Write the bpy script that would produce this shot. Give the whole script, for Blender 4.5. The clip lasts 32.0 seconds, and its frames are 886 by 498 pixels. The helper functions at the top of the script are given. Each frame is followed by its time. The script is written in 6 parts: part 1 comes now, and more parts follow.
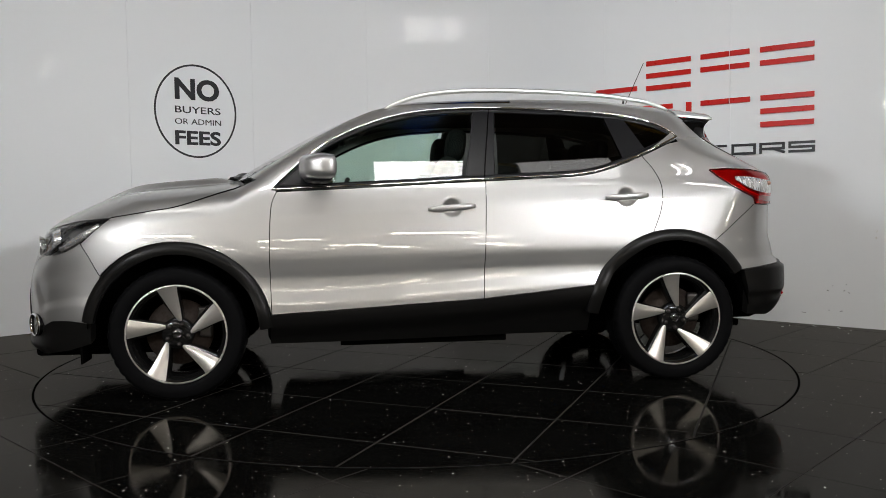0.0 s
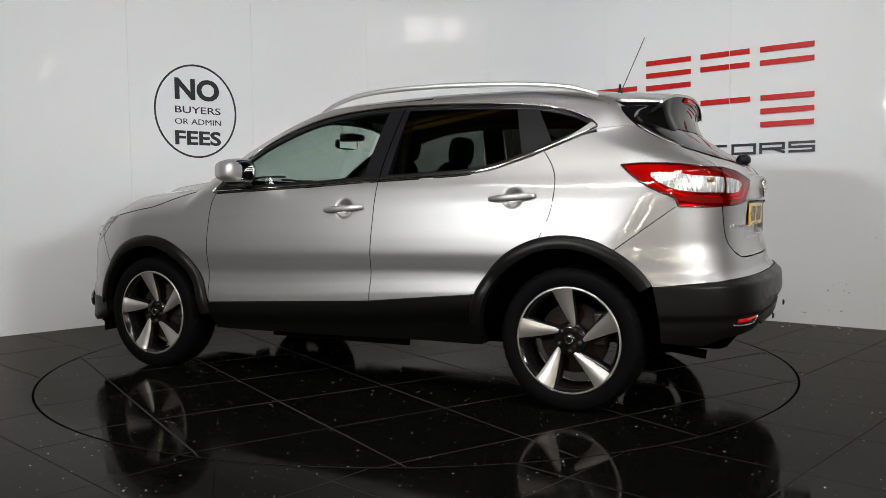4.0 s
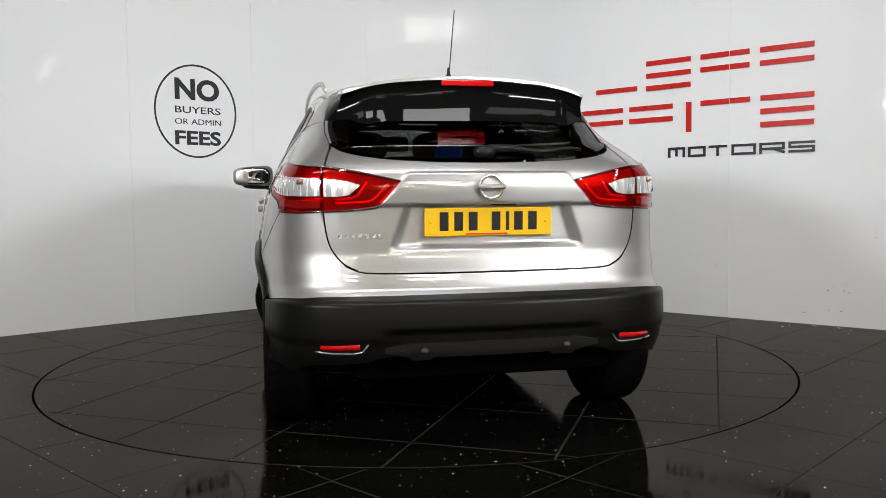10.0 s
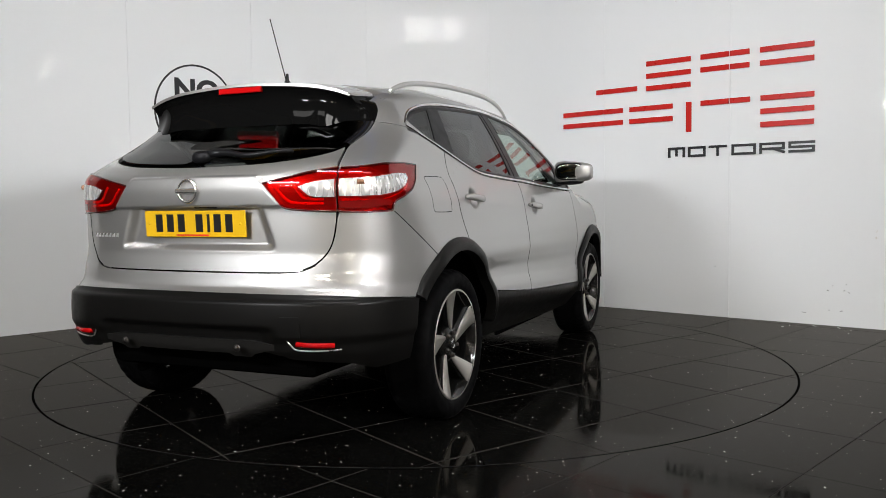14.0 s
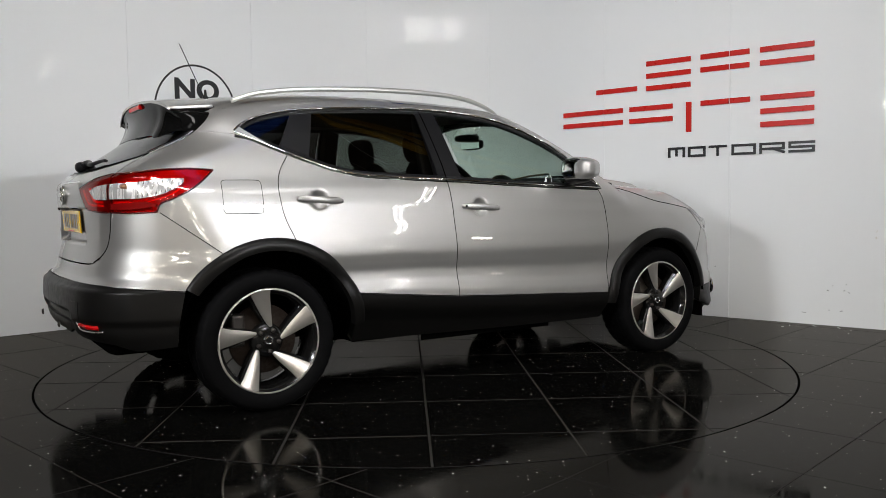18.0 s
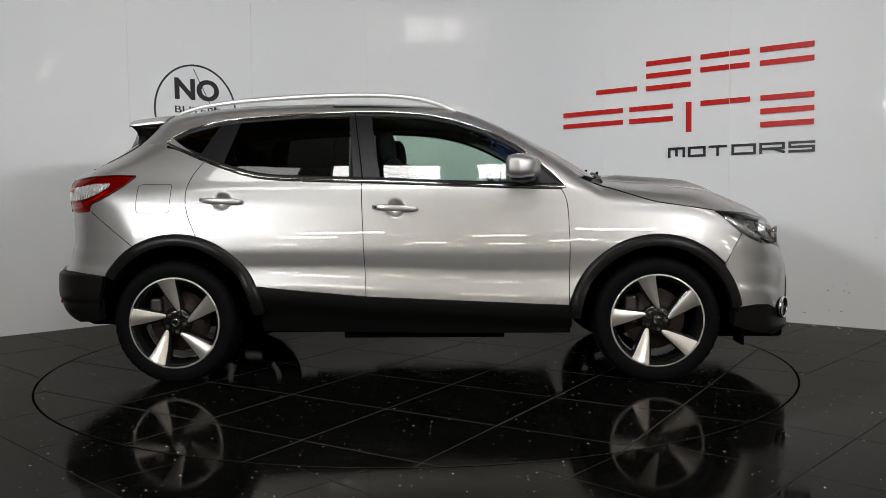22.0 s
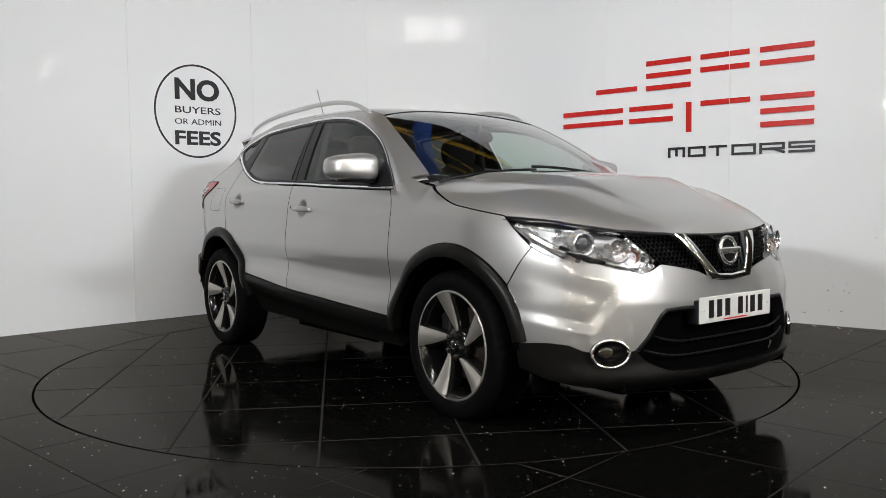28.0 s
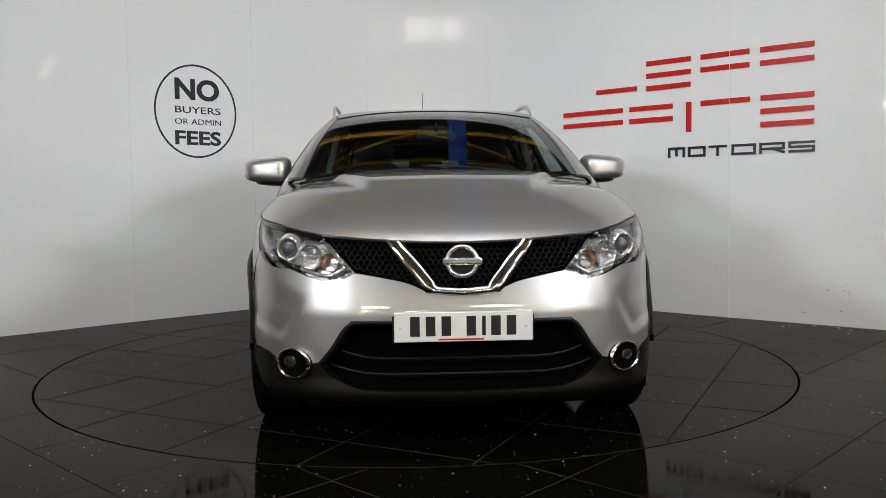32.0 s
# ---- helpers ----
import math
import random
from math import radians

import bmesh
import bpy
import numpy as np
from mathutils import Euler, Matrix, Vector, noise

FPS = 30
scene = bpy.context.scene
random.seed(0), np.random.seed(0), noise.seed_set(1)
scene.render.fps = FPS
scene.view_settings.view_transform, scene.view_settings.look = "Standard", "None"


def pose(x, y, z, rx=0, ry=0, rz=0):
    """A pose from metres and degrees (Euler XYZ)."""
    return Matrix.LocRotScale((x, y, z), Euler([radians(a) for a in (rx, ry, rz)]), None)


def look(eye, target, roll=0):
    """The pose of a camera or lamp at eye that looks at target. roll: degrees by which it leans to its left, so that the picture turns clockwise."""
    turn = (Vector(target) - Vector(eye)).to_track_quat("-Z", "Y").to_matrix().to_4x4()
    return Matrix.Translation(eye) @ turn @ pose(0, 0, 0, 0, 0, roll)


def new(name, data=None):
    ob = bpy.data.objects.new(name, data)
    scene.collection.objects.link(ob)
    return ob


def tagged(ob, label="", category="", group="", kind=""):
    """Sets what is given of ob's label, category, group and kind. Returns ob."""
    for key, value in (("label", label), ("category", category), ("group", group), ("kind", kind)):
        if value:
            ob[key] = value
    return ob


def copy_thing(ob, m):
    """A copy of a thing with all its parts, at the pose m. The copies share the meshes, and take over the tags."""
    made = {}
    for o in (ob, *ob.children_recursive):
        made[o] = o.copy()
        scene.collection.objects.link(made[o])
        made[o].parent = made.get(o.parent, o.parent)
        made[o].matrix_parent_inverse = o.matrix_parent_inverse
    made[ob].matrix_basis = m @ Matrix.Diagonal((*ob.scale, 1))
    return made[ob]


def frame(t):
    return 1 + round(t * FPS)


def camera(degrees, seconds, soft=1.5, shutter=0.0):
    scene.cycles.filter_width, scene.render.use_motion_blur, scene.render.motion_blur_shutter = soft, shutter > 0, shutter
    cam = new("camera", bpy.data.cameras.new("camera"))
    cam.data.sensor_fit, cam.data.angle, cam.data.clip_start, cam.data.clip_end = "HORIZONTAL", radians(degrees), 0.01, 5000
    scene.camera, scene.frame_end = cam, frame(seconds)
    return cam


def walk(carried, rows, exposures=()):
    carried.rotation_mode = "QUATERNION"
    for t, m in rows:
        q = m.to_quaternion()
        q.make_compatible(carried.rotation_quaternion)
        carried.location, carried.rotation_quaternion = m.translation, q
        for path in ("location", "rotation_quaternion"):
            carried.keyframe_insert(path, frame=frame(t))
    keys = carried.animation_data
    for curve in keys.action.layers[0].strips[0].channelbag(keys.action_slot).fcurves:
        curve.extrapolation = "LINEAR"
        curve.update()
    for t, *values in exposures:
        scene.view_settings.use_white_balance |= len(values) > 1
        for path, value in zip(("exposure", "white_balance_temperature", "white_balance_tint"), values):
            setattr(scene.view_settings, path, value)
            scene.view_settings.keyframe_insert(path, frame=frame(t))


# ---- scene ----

# ------------------------------------------------------------ camera
EYE = Vector((0.0, -5.2944, 0.9964))
PITCH, PAN = radians(3.331), radians(1.645)
cam = camera(56.204, 32.0, soft=0.75)
AIM = look(EYE, EYE + Vector((math.sin(PAN) * math.cos(PITCH), math.cos(PAN) * math.cos(PITCH), -math.sin(PITCH))), -0.65)
# the film's own exposure drifts a little as the car turns
EXPOSURE = [(0, -0.4), (2, -0.4), (3, -0.34), (3.5, -0.3), (5.5, -0.04), (6, 0.0), (7, -0.08), (8, -0.18), (9, -0.08), (10, 0.0), (11, 0.05), (13, 0.04),
            (14.5, -0.06), (16.5, -0.06), (17.5, -0.16), (19, -0.36), (21.5, -0.46), (25, -0.34), (25.5, -0.25), (27.5, -0.03), (28, -0.03), (29, -0.34), (30, -0.38), (32, -0.3)]
walk(cam, [(0, AIM), (32, AIM)], EXPOSURE)

# heading of the car and the turntable: seconds, degrees
HEADING = [(0, 185.88), (1, 177.25), (2, 168.68), (3, 159.95), (3.5, 155.63), (5.5, 138.92), (6, 134.67), (7, 126.35),
           (8, 117.87), (9, 109.16), (10, 100.33), (11, 91.48), (12, 82.61), (13, 73.78), (14, 65.09), (14.5, 60.77),
           (16.5, 43.64), (17, 39.40), (18, 31.00), (19, 22.48), (20, 13.72), (21, 4.91), (22, -3.74), (23, -12.30),
           (24, -20.74), (25, -29.16), (25.5, -33.36), (27.5, -50.02), (28, -54.40), (29, -63.18), (30, -71.88),
           (31, -80.55), (31.5, -84.76), (32, -88.09)]
CAR_ON_TABLE = (0.0145, 0.0882)          # the car stands a little off the turntable's centre

# ------------------------------------------------------------ light
world = bpy.data.worlds.new("hall_air")
scene.world = world
world.use_nodes = True
world.node_tree.nodes["Background"].inputs[0].default_value = (0.55, 0.6, 0.7, 1)
world.node_tree.nodes["Background"].inputs[1].default_value = 0.02
LAMP_ROW = [(-2.3, -3.2), (-0.78, -3.4), (0.78, -3.4), (2.3, -3.2)]
LAMP_HEIGHT, LAMP_POWER = 4.1, (12, 56, 56, 9)
FLOODS = [(-3.6, -5.4), (3.6, -5.4)]
FLOOD_HEIGHT, FLOOD_POWER = 2.55, (52, 49)
FLOOD_AIM = (-0.35, 1.4, 1.25)         # each flood shines across the bay, towards the other side's wall


def area_lamp(name, m, w, h, power, colour=(1, 1, 1), spread=180.0):
    data = bpy.data.lights.new(name, "AREA")
    data.shape, data.size, data.size_y, data.energy, data.color = "RECTANGLE", w, h, power, colour
    data.spread = radians(spread)
    ob = new(name, data)
    ob.matrix_world = m
    return ob


for (lx, ly), power in zip(LAMP_ROW, LAMP_POWER):
    area_lamp("strip_light", look((lx, ly, LAMP_HEIGHT), (lx * 0.35, 0.6, 1.1)), 1.15, 0.50, power, (1.0, 0.985, 0.96))

for (lx, ly), power in zip(FLOODS, FLOOD_POWER):
    area_lamp("flood_light", look((lx, ly, FLOOD_HEIGHT), (lx * FLOOD_AIM[0], FLOOD_AIM[1], FLOOD_AIM[2])), 1.10, 0.18, power, (0.97, 0.985, 1.0), 82)


# ------------------------------------------------------------ materials
def material(name, base=(0.5, 0.5, 0.5), rough=0.5, metal=0.0, coat=0.0, **more):
    m = bpy.data.materials.new(name)
    m.use_nodes = True
    b = m.node_tree.nodes["Principled BSDF"]
    b.inputs["Base Color"].default_value = (*base, 1)
    b.inputs["Roughness"].default_value = rough
    b.inputs["Metallic"].default_value = metal
    b.inputs["Coat Weight"].default_value = coat
    b.inputs["Coat Roughness"].default_value = more.get("coat_rough", 0.03)
    b.inputs["Specular IOR Level"].default_value = more.get("spec", 0.5)
    return m


def node(m, kind, **values):
    n = m.node_tree.nodes.new(kind)
    for k, v in values.items():
        n.inputs[k.replace("_", " ")].default_value = v
    return n


def link(m, a, i, b, j):
    m.node_tree.links.new(a.outputs[i], b.inputs[j])


def ramp(m, stops):
    n = m.node_tree.nodes.new("ShaderNodeValToRGB")
    r = n.color_ramp
    while len(r.elements) < len(stops):
        r.elements.new(0.5)
    for e, (at, c) in zip(r.elements, stops):
        e.position, e.color = at, (c, c, c, 1) if isinstance(c, (int, float)) else (*c, 1)
    return n


def shader(m):
    return m.node_tree.nodes["Principled BSDF"]


def noisy(m, scale, lo, hi, what="Roughness", detail=6, coords="Object", stretch=None):
    """Drives a value of the shader with noise between lo and hi."""
    c = m.node_tree.nodes.new("ShaderNodeTexCoord")
    t = node(m, "ShaderNodeTexNoise", Scale=scale, Detail=detail)
    if stretch:
        mp = m.node_tree.nodes.new("ShaderNodeMapping")
        mp.inputs["Scale"].default_value = stretch
        link(m, c, coords, mp, "Vector")
        link(m, mp, 0, t, "Vector")
    else:
        link(m, c, coords, t, "Vector")
    r = ramp(m, [(0.32, lo), (0.68, hi)])
    link(m, t, "Fac", r, 0)
    link(m, r, 0, shader(m), what)
    return t


def bumpy(m, scale, height, dist=0.001, detail=4):
    c = m.node_tree.nodes.new("ShaderNodeTexCoord")
    t = node(m, "ShaderNodeTexNoise", Scale=scale, Detail=detail)
    link(m, c, "Object", t, "Vector")
    b = node(m, "ShaderNodeBump", Strength=height, Distance=dist)
    link(m, t, "Fac", b, "Height")
    link(m, b, 0, shader(m), "Normal")
    return b


def sheet_glass(name, tint, gloss=1.0):
    """A thin pane: clear or tinted, with a mirror-like surface by Fresnel."""
    m = bpy.data.materials.new(name)
    m.use_nodes = True
    nt = m.node_tree
    nt.nodes.remove(nt.nodes["Principled BSDF"])
    tr = nt.nodes.new("ShaderNodeBsdfTransparent")
    tr.inputs[0].default_value = (*tint, 1)
    gl = nt.nodes.new("ShaderNodeBsdfGlossy")
    gl.inputs["Roughness"].default_value = 0.01
    fr = nt.nodes.new("ShaderNodeLayerWeight")
    pw = nt.nodes.new("ShaderNodeMath")
    pw.operation, pw.inputs[1].default_value = "POWER", 4.5
    mu = nt.nodes.new("ShaderNodeMath")
    mu.operation, mu.use_clamp = "MULTIPLY_ADD", True
    mu.inputs[1].default_value, mu.inputs[2].default_value = 0.9 * gloss, 0.05 * gloss
    mx = nt.nodes.new("ShaderNodeMixShader")
    link(m, fr, "Facing", pw, 0)
    link(m, pw, 0, mu, 0)
    link(m, mu, 0, mx, 0)
    link(m, tr, 0, mx, 1)
    link(m, gl, 0, mx, 2)
    link(m, mx, 0, nt.nodes["Material Output"], 0)
    return m


# silver metallic paint with fine flake
PAINT = material("silver_paint", (0.39, 0.385, 0.378), 0.42, 0.84, 1.0, coat_rough=0.008)
noisy(PAINT, 900, 0.38, 0.46, detail=2)
shader(PAINT).inputs["Coat IOR"].default_value = 1.8
bumpy(PAINT, 1600, 0.06, 0.0004, 2)
PLASTIC = material("black_textured_plastic", (0.005, 0.0048, 0.0046), 0.42, spec=0.14)
noisy(PLASTIC, 35, 0.30, 0.40)
bumpy(PLASTIC, 700, 0.12, 0.0006)
PLATE_GREY = material("grey_satin_plastic", (0.012, 0.0115, 0.011), 0.38, spec=0.25)
noisy(PLATE_GREY, 40, 0.32, 0.44)
GRILLE_BLACK = material("grille_black", (0.003, 0.003, 0.003), 0.38, spec=0.13)
noisy(GRILLE_BLACK, 30, 0.32, 0.45)
GLOSS_BLACK = material("gloss_black", (0.006, 0.006, 0.007), 0.06, 0.0, 0.6)
SATIN_BLACK = material("satin_black", (0.006, 0.006, 0.007), 0.35, spec=0.18)
noisy(SATIN_BLACK, 20, 0.3, 0.42)
# near-black of the underbody; also paints the shade in gaps
DARK = material("underbody_black_and_gap_shade", (0.002, 0.002, 0.002), 0.85, spec=0.0)
noisy(DARK, 12, 0.65, 0.9)
CHROME = material("chrome", (0.86, 0.86, 0.87), 0.06, 1.0)
noisy(CHROME, 60, 0.04, 0.1)
SATIN_SILVER = material("satin_silver", (0.72, 0.72, 0.72), 0.28, 0.9)
noisy(SATIN_SILVER, 25, 0.24, 0.32)
BRIGHT = material("bright_trim", (0.82, 0.81, 0.79), 0.2, 0.95)
noisy(BRIGHT, 40, 0.16, 0.26)
ALLOY = material("machined_alloy", (0.50, 0.475, 0.44), 0.36, 0.80, 0.3)
noisy(ALLOY, 220, 0.3, 0.42, stretch=(1, 1, 6))
RIM_BLACK = material("rim_gloss_black", (0.005, 0.005, 0.005), 0.12, 0.0, 0.2, spec=0.3)
noisy(RIM_BLACK, 40, 0.1, 0.2)
RUBBER = material("tyre_rubber", (0.003, 0.003, 0.0033), 0.65, spec=0.03)
noisy(RUBBER, 30, 0.45, 0.72)
bumpy(RUBBER, 260, 0.15, 0.001)
STEEL = material("brake_steel", (0.05, 0.045, 0.042), 0.45, 0.9)
noisy(STEEL, 90, 0.35, 0.6)
RUST = material("disc_rust", (0.02, 0.012, 0.008), 0.7, 0.3)
noisy(RUST, 70, 0.55, 0.85)
GLASS = sheet_glass("green_tinted_glass", (0.68, 0.81, 0.74))
SCREEN_GLASS = sheet_glass("windscreen_glass", (0.70, 0.76, 0.73), 1.8)
PRIVACY = sheet_glass("privacy_glass", (0.10, 0.105, 0.10))
LENS = sheet_glass("clear_lens", (0.93, 0.93, 0.93), 1.0)
RED_LENS = material("red_lens", (0.40, 0.004, 0.005), 0.1, 0.0, 0.0, spec=0.25)
noisy(RED_LENS, 6, 0.06, 0.16)


def faceted(m, scale, height, stretch):
    """Moulded prisms behind a lens."""
    c = m.node_tree.nodes.new("ShaderNodeTexCoord")
    mp = m.node_tree.nodes.new("ShaderNodeMapping")
    mp.inputs["Scale"].default_value = stretch
    link(m, c, "Object", mp, "Vector")
    v = node(m, "ShaderNodeTexVoronoi", Scale=scale)
    link(m, mp, 0, v, "Vector")
    b = node(m, "ShaderNodeBump", Strength=height, Distance=0.01)
    link(m, v, "Distance", b, "Height")
    link(m, b, 0, shader(m), "Normal")


RED_GLASS = sheet_glass("red_lens_glass", (0.80, 0.045, 0.04), 1.2)
RED_BOWL = material("red_reflector", (0.80, 0.16, 0.13), 0.3, 0.55)
faceted(RED_BOWL, 14.0, 0.9, (1, 1, 2.5))
RED_BAR = material("red_light_guide", (0.95, 0.30, 0.24), 0.35, 0.1)
LENS_EDGE = material("lens_edge", (0.05, 0.003, 0.003), 0.2, 0.0, 0.5)
DARK_RED = material("dark_red_lens", (0.16, 0.003, 0.003), 0.12, 0.0, 1.0)
CLEAR_LENS = material("frosted_lens", (0.66, 0.65, 0.65), 0.2, 0.6, 1.0)
noisy(CLEAR_LENS, 45, 0.1, 0.4, stretch=(1, 1, 0.15))
faceted(CLEAR_LENS, 30.0, 0.5, (1, 1, 0.4))
AMBER = material("amber_lens", (0.30, 0.15, 0.09), 0.3, 0.4, 1.0)
MIRROR = material("mirror_glass", (0.9, 0.9, 0.9), 0.01, 1.0)
FABRIC = material("dark_seat_cloth", (0.008, 0.008, 0.009), 0.95, spec=0.2)
bumpy(FABRIC, 420, 0.4, 0.002)
TRIM_GREY = material("pale_grey_trim", (0.42, 0.42, 0.40), 0.8)
noisy(TRIM_GREY, 60, 0.7, 0.9)
DASH = material("dash_plastic", (0.02, 0.02, 0.021), 0.6)
noisy(DASH, 50, 0.5, 0.7)
PLATE_WHITE = material("plate_white", (0.62, 0.62, 0.60), 0.25, 0, 0.6)
PLATE_YELLOW = material("plate_yellow", (0.70, 0.42, 0.012), 0.25, 0, 0.6)
PLATE_INK = material("plate_black", (0.012, 0.012, 0.012), 0.3, 0, 0.5)
SIGN_RED = material("sign_red", (0.50, 0.014, 0.010), 0.35, 0, 0.0, spec=0.3)
noisy(SIGN_RED, 18, 0.26, 0.4)
SIGN_BLACK = material("sign_black", (0.012, 0.013, 0.016), 0.35)
noisy(SIGN_BLACK, 18, 0.3, 0.42)

# glossy white wall boards, a little uneven, scuffed near the ground
BOARD = material("white_wall_board", (0.76, 0.765, 0.775), 0.22, spec=0.10)
_t = noisy(BOARD, 2.2, 0.010, 0.026)
_c = BOARD.node_tree.nodes.new("ShaderNodeTexCoord")
_n = node(BOARD, "ShaderNodeTexNoise", Scale=26.0, Detail=10.0, Roughness=0.75)
_s = node(BOARD, "ShaderNodeTexNoise", Scale=3.1, Detail=3.0)
link(BOARD, _c, "Object", _n, "Vector")
link(BOARD, _c, "Object", _s, "Vector")
_mu = BOARD.node_tree.nodes.new("ShaderNodeMath")
_mu.operation = "MULTIPLY"
link(BOARD, _n, "Fac", _mu, 0)
link(BOARD, _s, "Fac", _mu, 1)
_r = ramp(BOARD, [(0.0, (0.75, 0.765, 0.785)), (0.42, (0.75, 0.765, 0.785)), (0.47, (0.62, 0.60, 0.57))])
link(BOARD, _mu, 0, _r, 0)
link(BOARD, _r, 0, shader(BOARD), "Base Color")
bumpy(BOARD, 2.6, 0.05, 0.01, 3)

# black polished stone; the glints of its flecks are painted as white dots
def polished_stone(name):
    """Black stone under a thin polish: dark grain, fleck glints painted as white dots of two sizes, gloss that grows
    towards grazing.
    """
    m = bpy.data.materials.new(name)
    m.use_nodes = True
    nt = m.node_tree
    nt.nodes.remove(nt.nodes["Principled BSDF"])
    c = nt.nodes.new("ShaderNodeTexCoord")
    v = node(m, "ShaderNodeTexVoronoi", Scale=26.0, Randomness=1.0)
    v.voronoi_dimensions = "2D"
    link(m, c, "Object", v, "Vector")
    sep = nt.nodes.new("ShaderNodeSeparateColor")
    link(m, v, "Color", sep, 0)
    size = nt.nodes.new("ShaderNodeMath")
    size.operation, size.inputs[1].default_value = "POWER", 3.0
    link(m, sep, 1, size, 0)
    size2 = nt.nodes.new("ShaderNodeMath")
    size2.operation, size2.inputs[1].default_value, size2.inputs[2].default_value = "MULTIPLY_ADD", 0.07, 0.030
    link(m, size, 0, size2, 0)
    near = nt.nodes.new("ShaderNodeMath")
    near.operation = "LESS_THAN"
    link(m, v, "Distance", near, 0)
    link(m, size2, 0, near, 1)
    few = nt.nodes.new("ShaderNodeMath")
    few.operation, few.inputs[1].default_value = "GREATER_THAN", 0.88
    link(m, sep, 0, few, 0)
    glint_dot = nt.nodes.new("ShaderNodeMath")
    glint_dot.operation = "MULTIPLY"
    link(m, near, 0, glint_dot, 0)
    link(m, few, 0, glint_dot, 1)
    grain = node(m, "ShaderNodeTexNoise", Scale=60.0, Detail=6.0)
    link(m, c, "Object", grain, "Vector")
    dark = ramp(m, [(0.3, (0.0006, 0.0006, 0.0006)), (0.75, (0.006, 0.0058, 0.0053))])
    link(m, grain, "Fac", dark, 0)
    mix = nt.nodes.new("ShaderNodeMix")
    mix.data_type = "RGBA"
    link(m, glint_dot, 0, mix, 0)
    nt.links.new(dark.outputs[0], mix.inputs[6])
    mix.inputs[7].default_value = (0.9, 0.87, 0.82, 1)
    base = nt.nodes.new("ShaderNodeBsdfDiffuse")
    nt.links.new(mix.outputs[2], base.inputs[0])
    gloss = nt.nodes.new("ShaderNodeBsdfGlossy")
    gloss.inputs[0].default_value = (1.0, 0.955, 0.89, 1)
    worn = node(m, "ShaderNodeTexNoise", Scale=1.7, Detail=8.0, Roughness=0.65)
    link(m, c, "Object", worn, "Vector")
    rough = ramp(m, [(0.40, 0.035), (0.62, 0.15)])
    link(m, worn, "Fac", rough, 0)
    link(m, rough, 0, gloss, "Roughness")
    fine = node(m, "ShaderNodeTexNoise", Scale=140.0, Detail=3.0)
    link(m, c, "Object", fine, "Vector")
    bump = node(m, "ShaderNodeBump", Strength=0.05, Distance=0.0006)
    link(m, fine, "Fac", bump, "Height")
    link(m, bump, 0, gloss, "Normal")
    lw = nt.nodes.new("ShaderNodeLayerWeight")
    pw = nt.nodes.new("ShaderNodeMath")
    pw.operation, pw.inputs[1].default_value = "POWER", 5.0
    link(m, lw, "Facing", pw, 0)
    amount = nt.nodes.new("ShaderNodeMath")
    amount.operation, amount.inputs[1].default_value, amount.inputs[2].default_value = "MULTIPLY_ADD", 0.34, 0.006
    link(m, pw, 0, amount, 0)
    both_ = nt.nodes.new("ShaderNodeMixShader")
    link(m, amount, 0, both_, 0)
    link(m, base, 0, both_, 1)
    link(m, gloss, 0, both_, 2)
    link(m, both_, 0, nt.nodes["Material Output"], 0)
    return m


STONE = polished_stone("black_polished_stone")
JOINT = material("grey_joint", (0.020, 0.0185, 0.017), 0.85, spec=0.1)
noisy(JOINT, 30, 0.7, 0.9)
HALL_GREY = material("hall_grey_cladding", (0.17, 0.14, 0.11), 0.6)
noisy(HALL_GREY, 1.5, 0.5, 0.75)
BEAM_YELLOW = material("yellow_steel", (0.78, 0.46, 0.05), 0.45)
noisy(BEAM_YELLOW, 4, 0.4, 0.6)
BEAM_BLUE = material("blue_steel", (0.03, 0.12, 0.55), 0.45)
noisy(BEAM_BLUE, 4, 0.4, 0.6)
FITTING = material("lamp_white", (0.7, 0.7, 0.7), 0.4)
TUBE_GLOW = material("lit_tube", (0.9, 0.9, 0.9), 0.4)
shader(TUBE_GLOW).inputs["Emission Color"].default_value = (1.0, 0.98, 0.95, 1)
shader(TUBE_GLOW).inputs["Emission Strength"].default_value = 45.0


# ------------------------------------------------------------ mesh helpers
def mesh_of(name, verts, faces, mat, smooth=True):
    me = bpy.data.meshes.new(name)
    me.from_pydata([tuple(map(float, v)) for v in verts], [], faces)
    me.materials.append(mat)
    if smooth:
        me.polygons.foreach_set("use_smooth", [True] * len(me.polygons))
    me.update()
    return me


def part(name, me, parent=None, label="", m=None):
    ob = new(name, me)
    if parent is not None:
        ob.parent = parent
    if m is not None:
        ob.matrix_basis = m
    if label:
        tagged(ob, label)
    return ob


def bm_mesh(name, bm, mat, smooth=False):
    me = bpy.data.meshes.new(name)
    bmesh.ops.recalc_face_normals(bm, faces=bm.faces)
    bm.to_mesh(me)
    bm.free()
    me.materials.append(mat)
    if smooth:
        me.polygons.foreach_set("use_smooth", [True] * len(me.polygons))
    return me


def box_mesh(name, size, mat, bevel=0.004, at=(0, 0, 0), segs=2):
    bm = bmesh.new()
    bmesh.ops.create_cube(bm, size=1.0)
    bmesh.ops.scale(bm, vec=size, verts=bm.verts)
    if bevel:
        bmesh.ops.bevel(bm, geom=bm.edges[:], offset=min(bevel, min(size) * 0.45), segments=segs, affect="EDGES", profile=0.5)
    bmesh.ops.translate(bm, vec=at, verts=bm.verts)
    return bm_mesh(name, bm, mat)


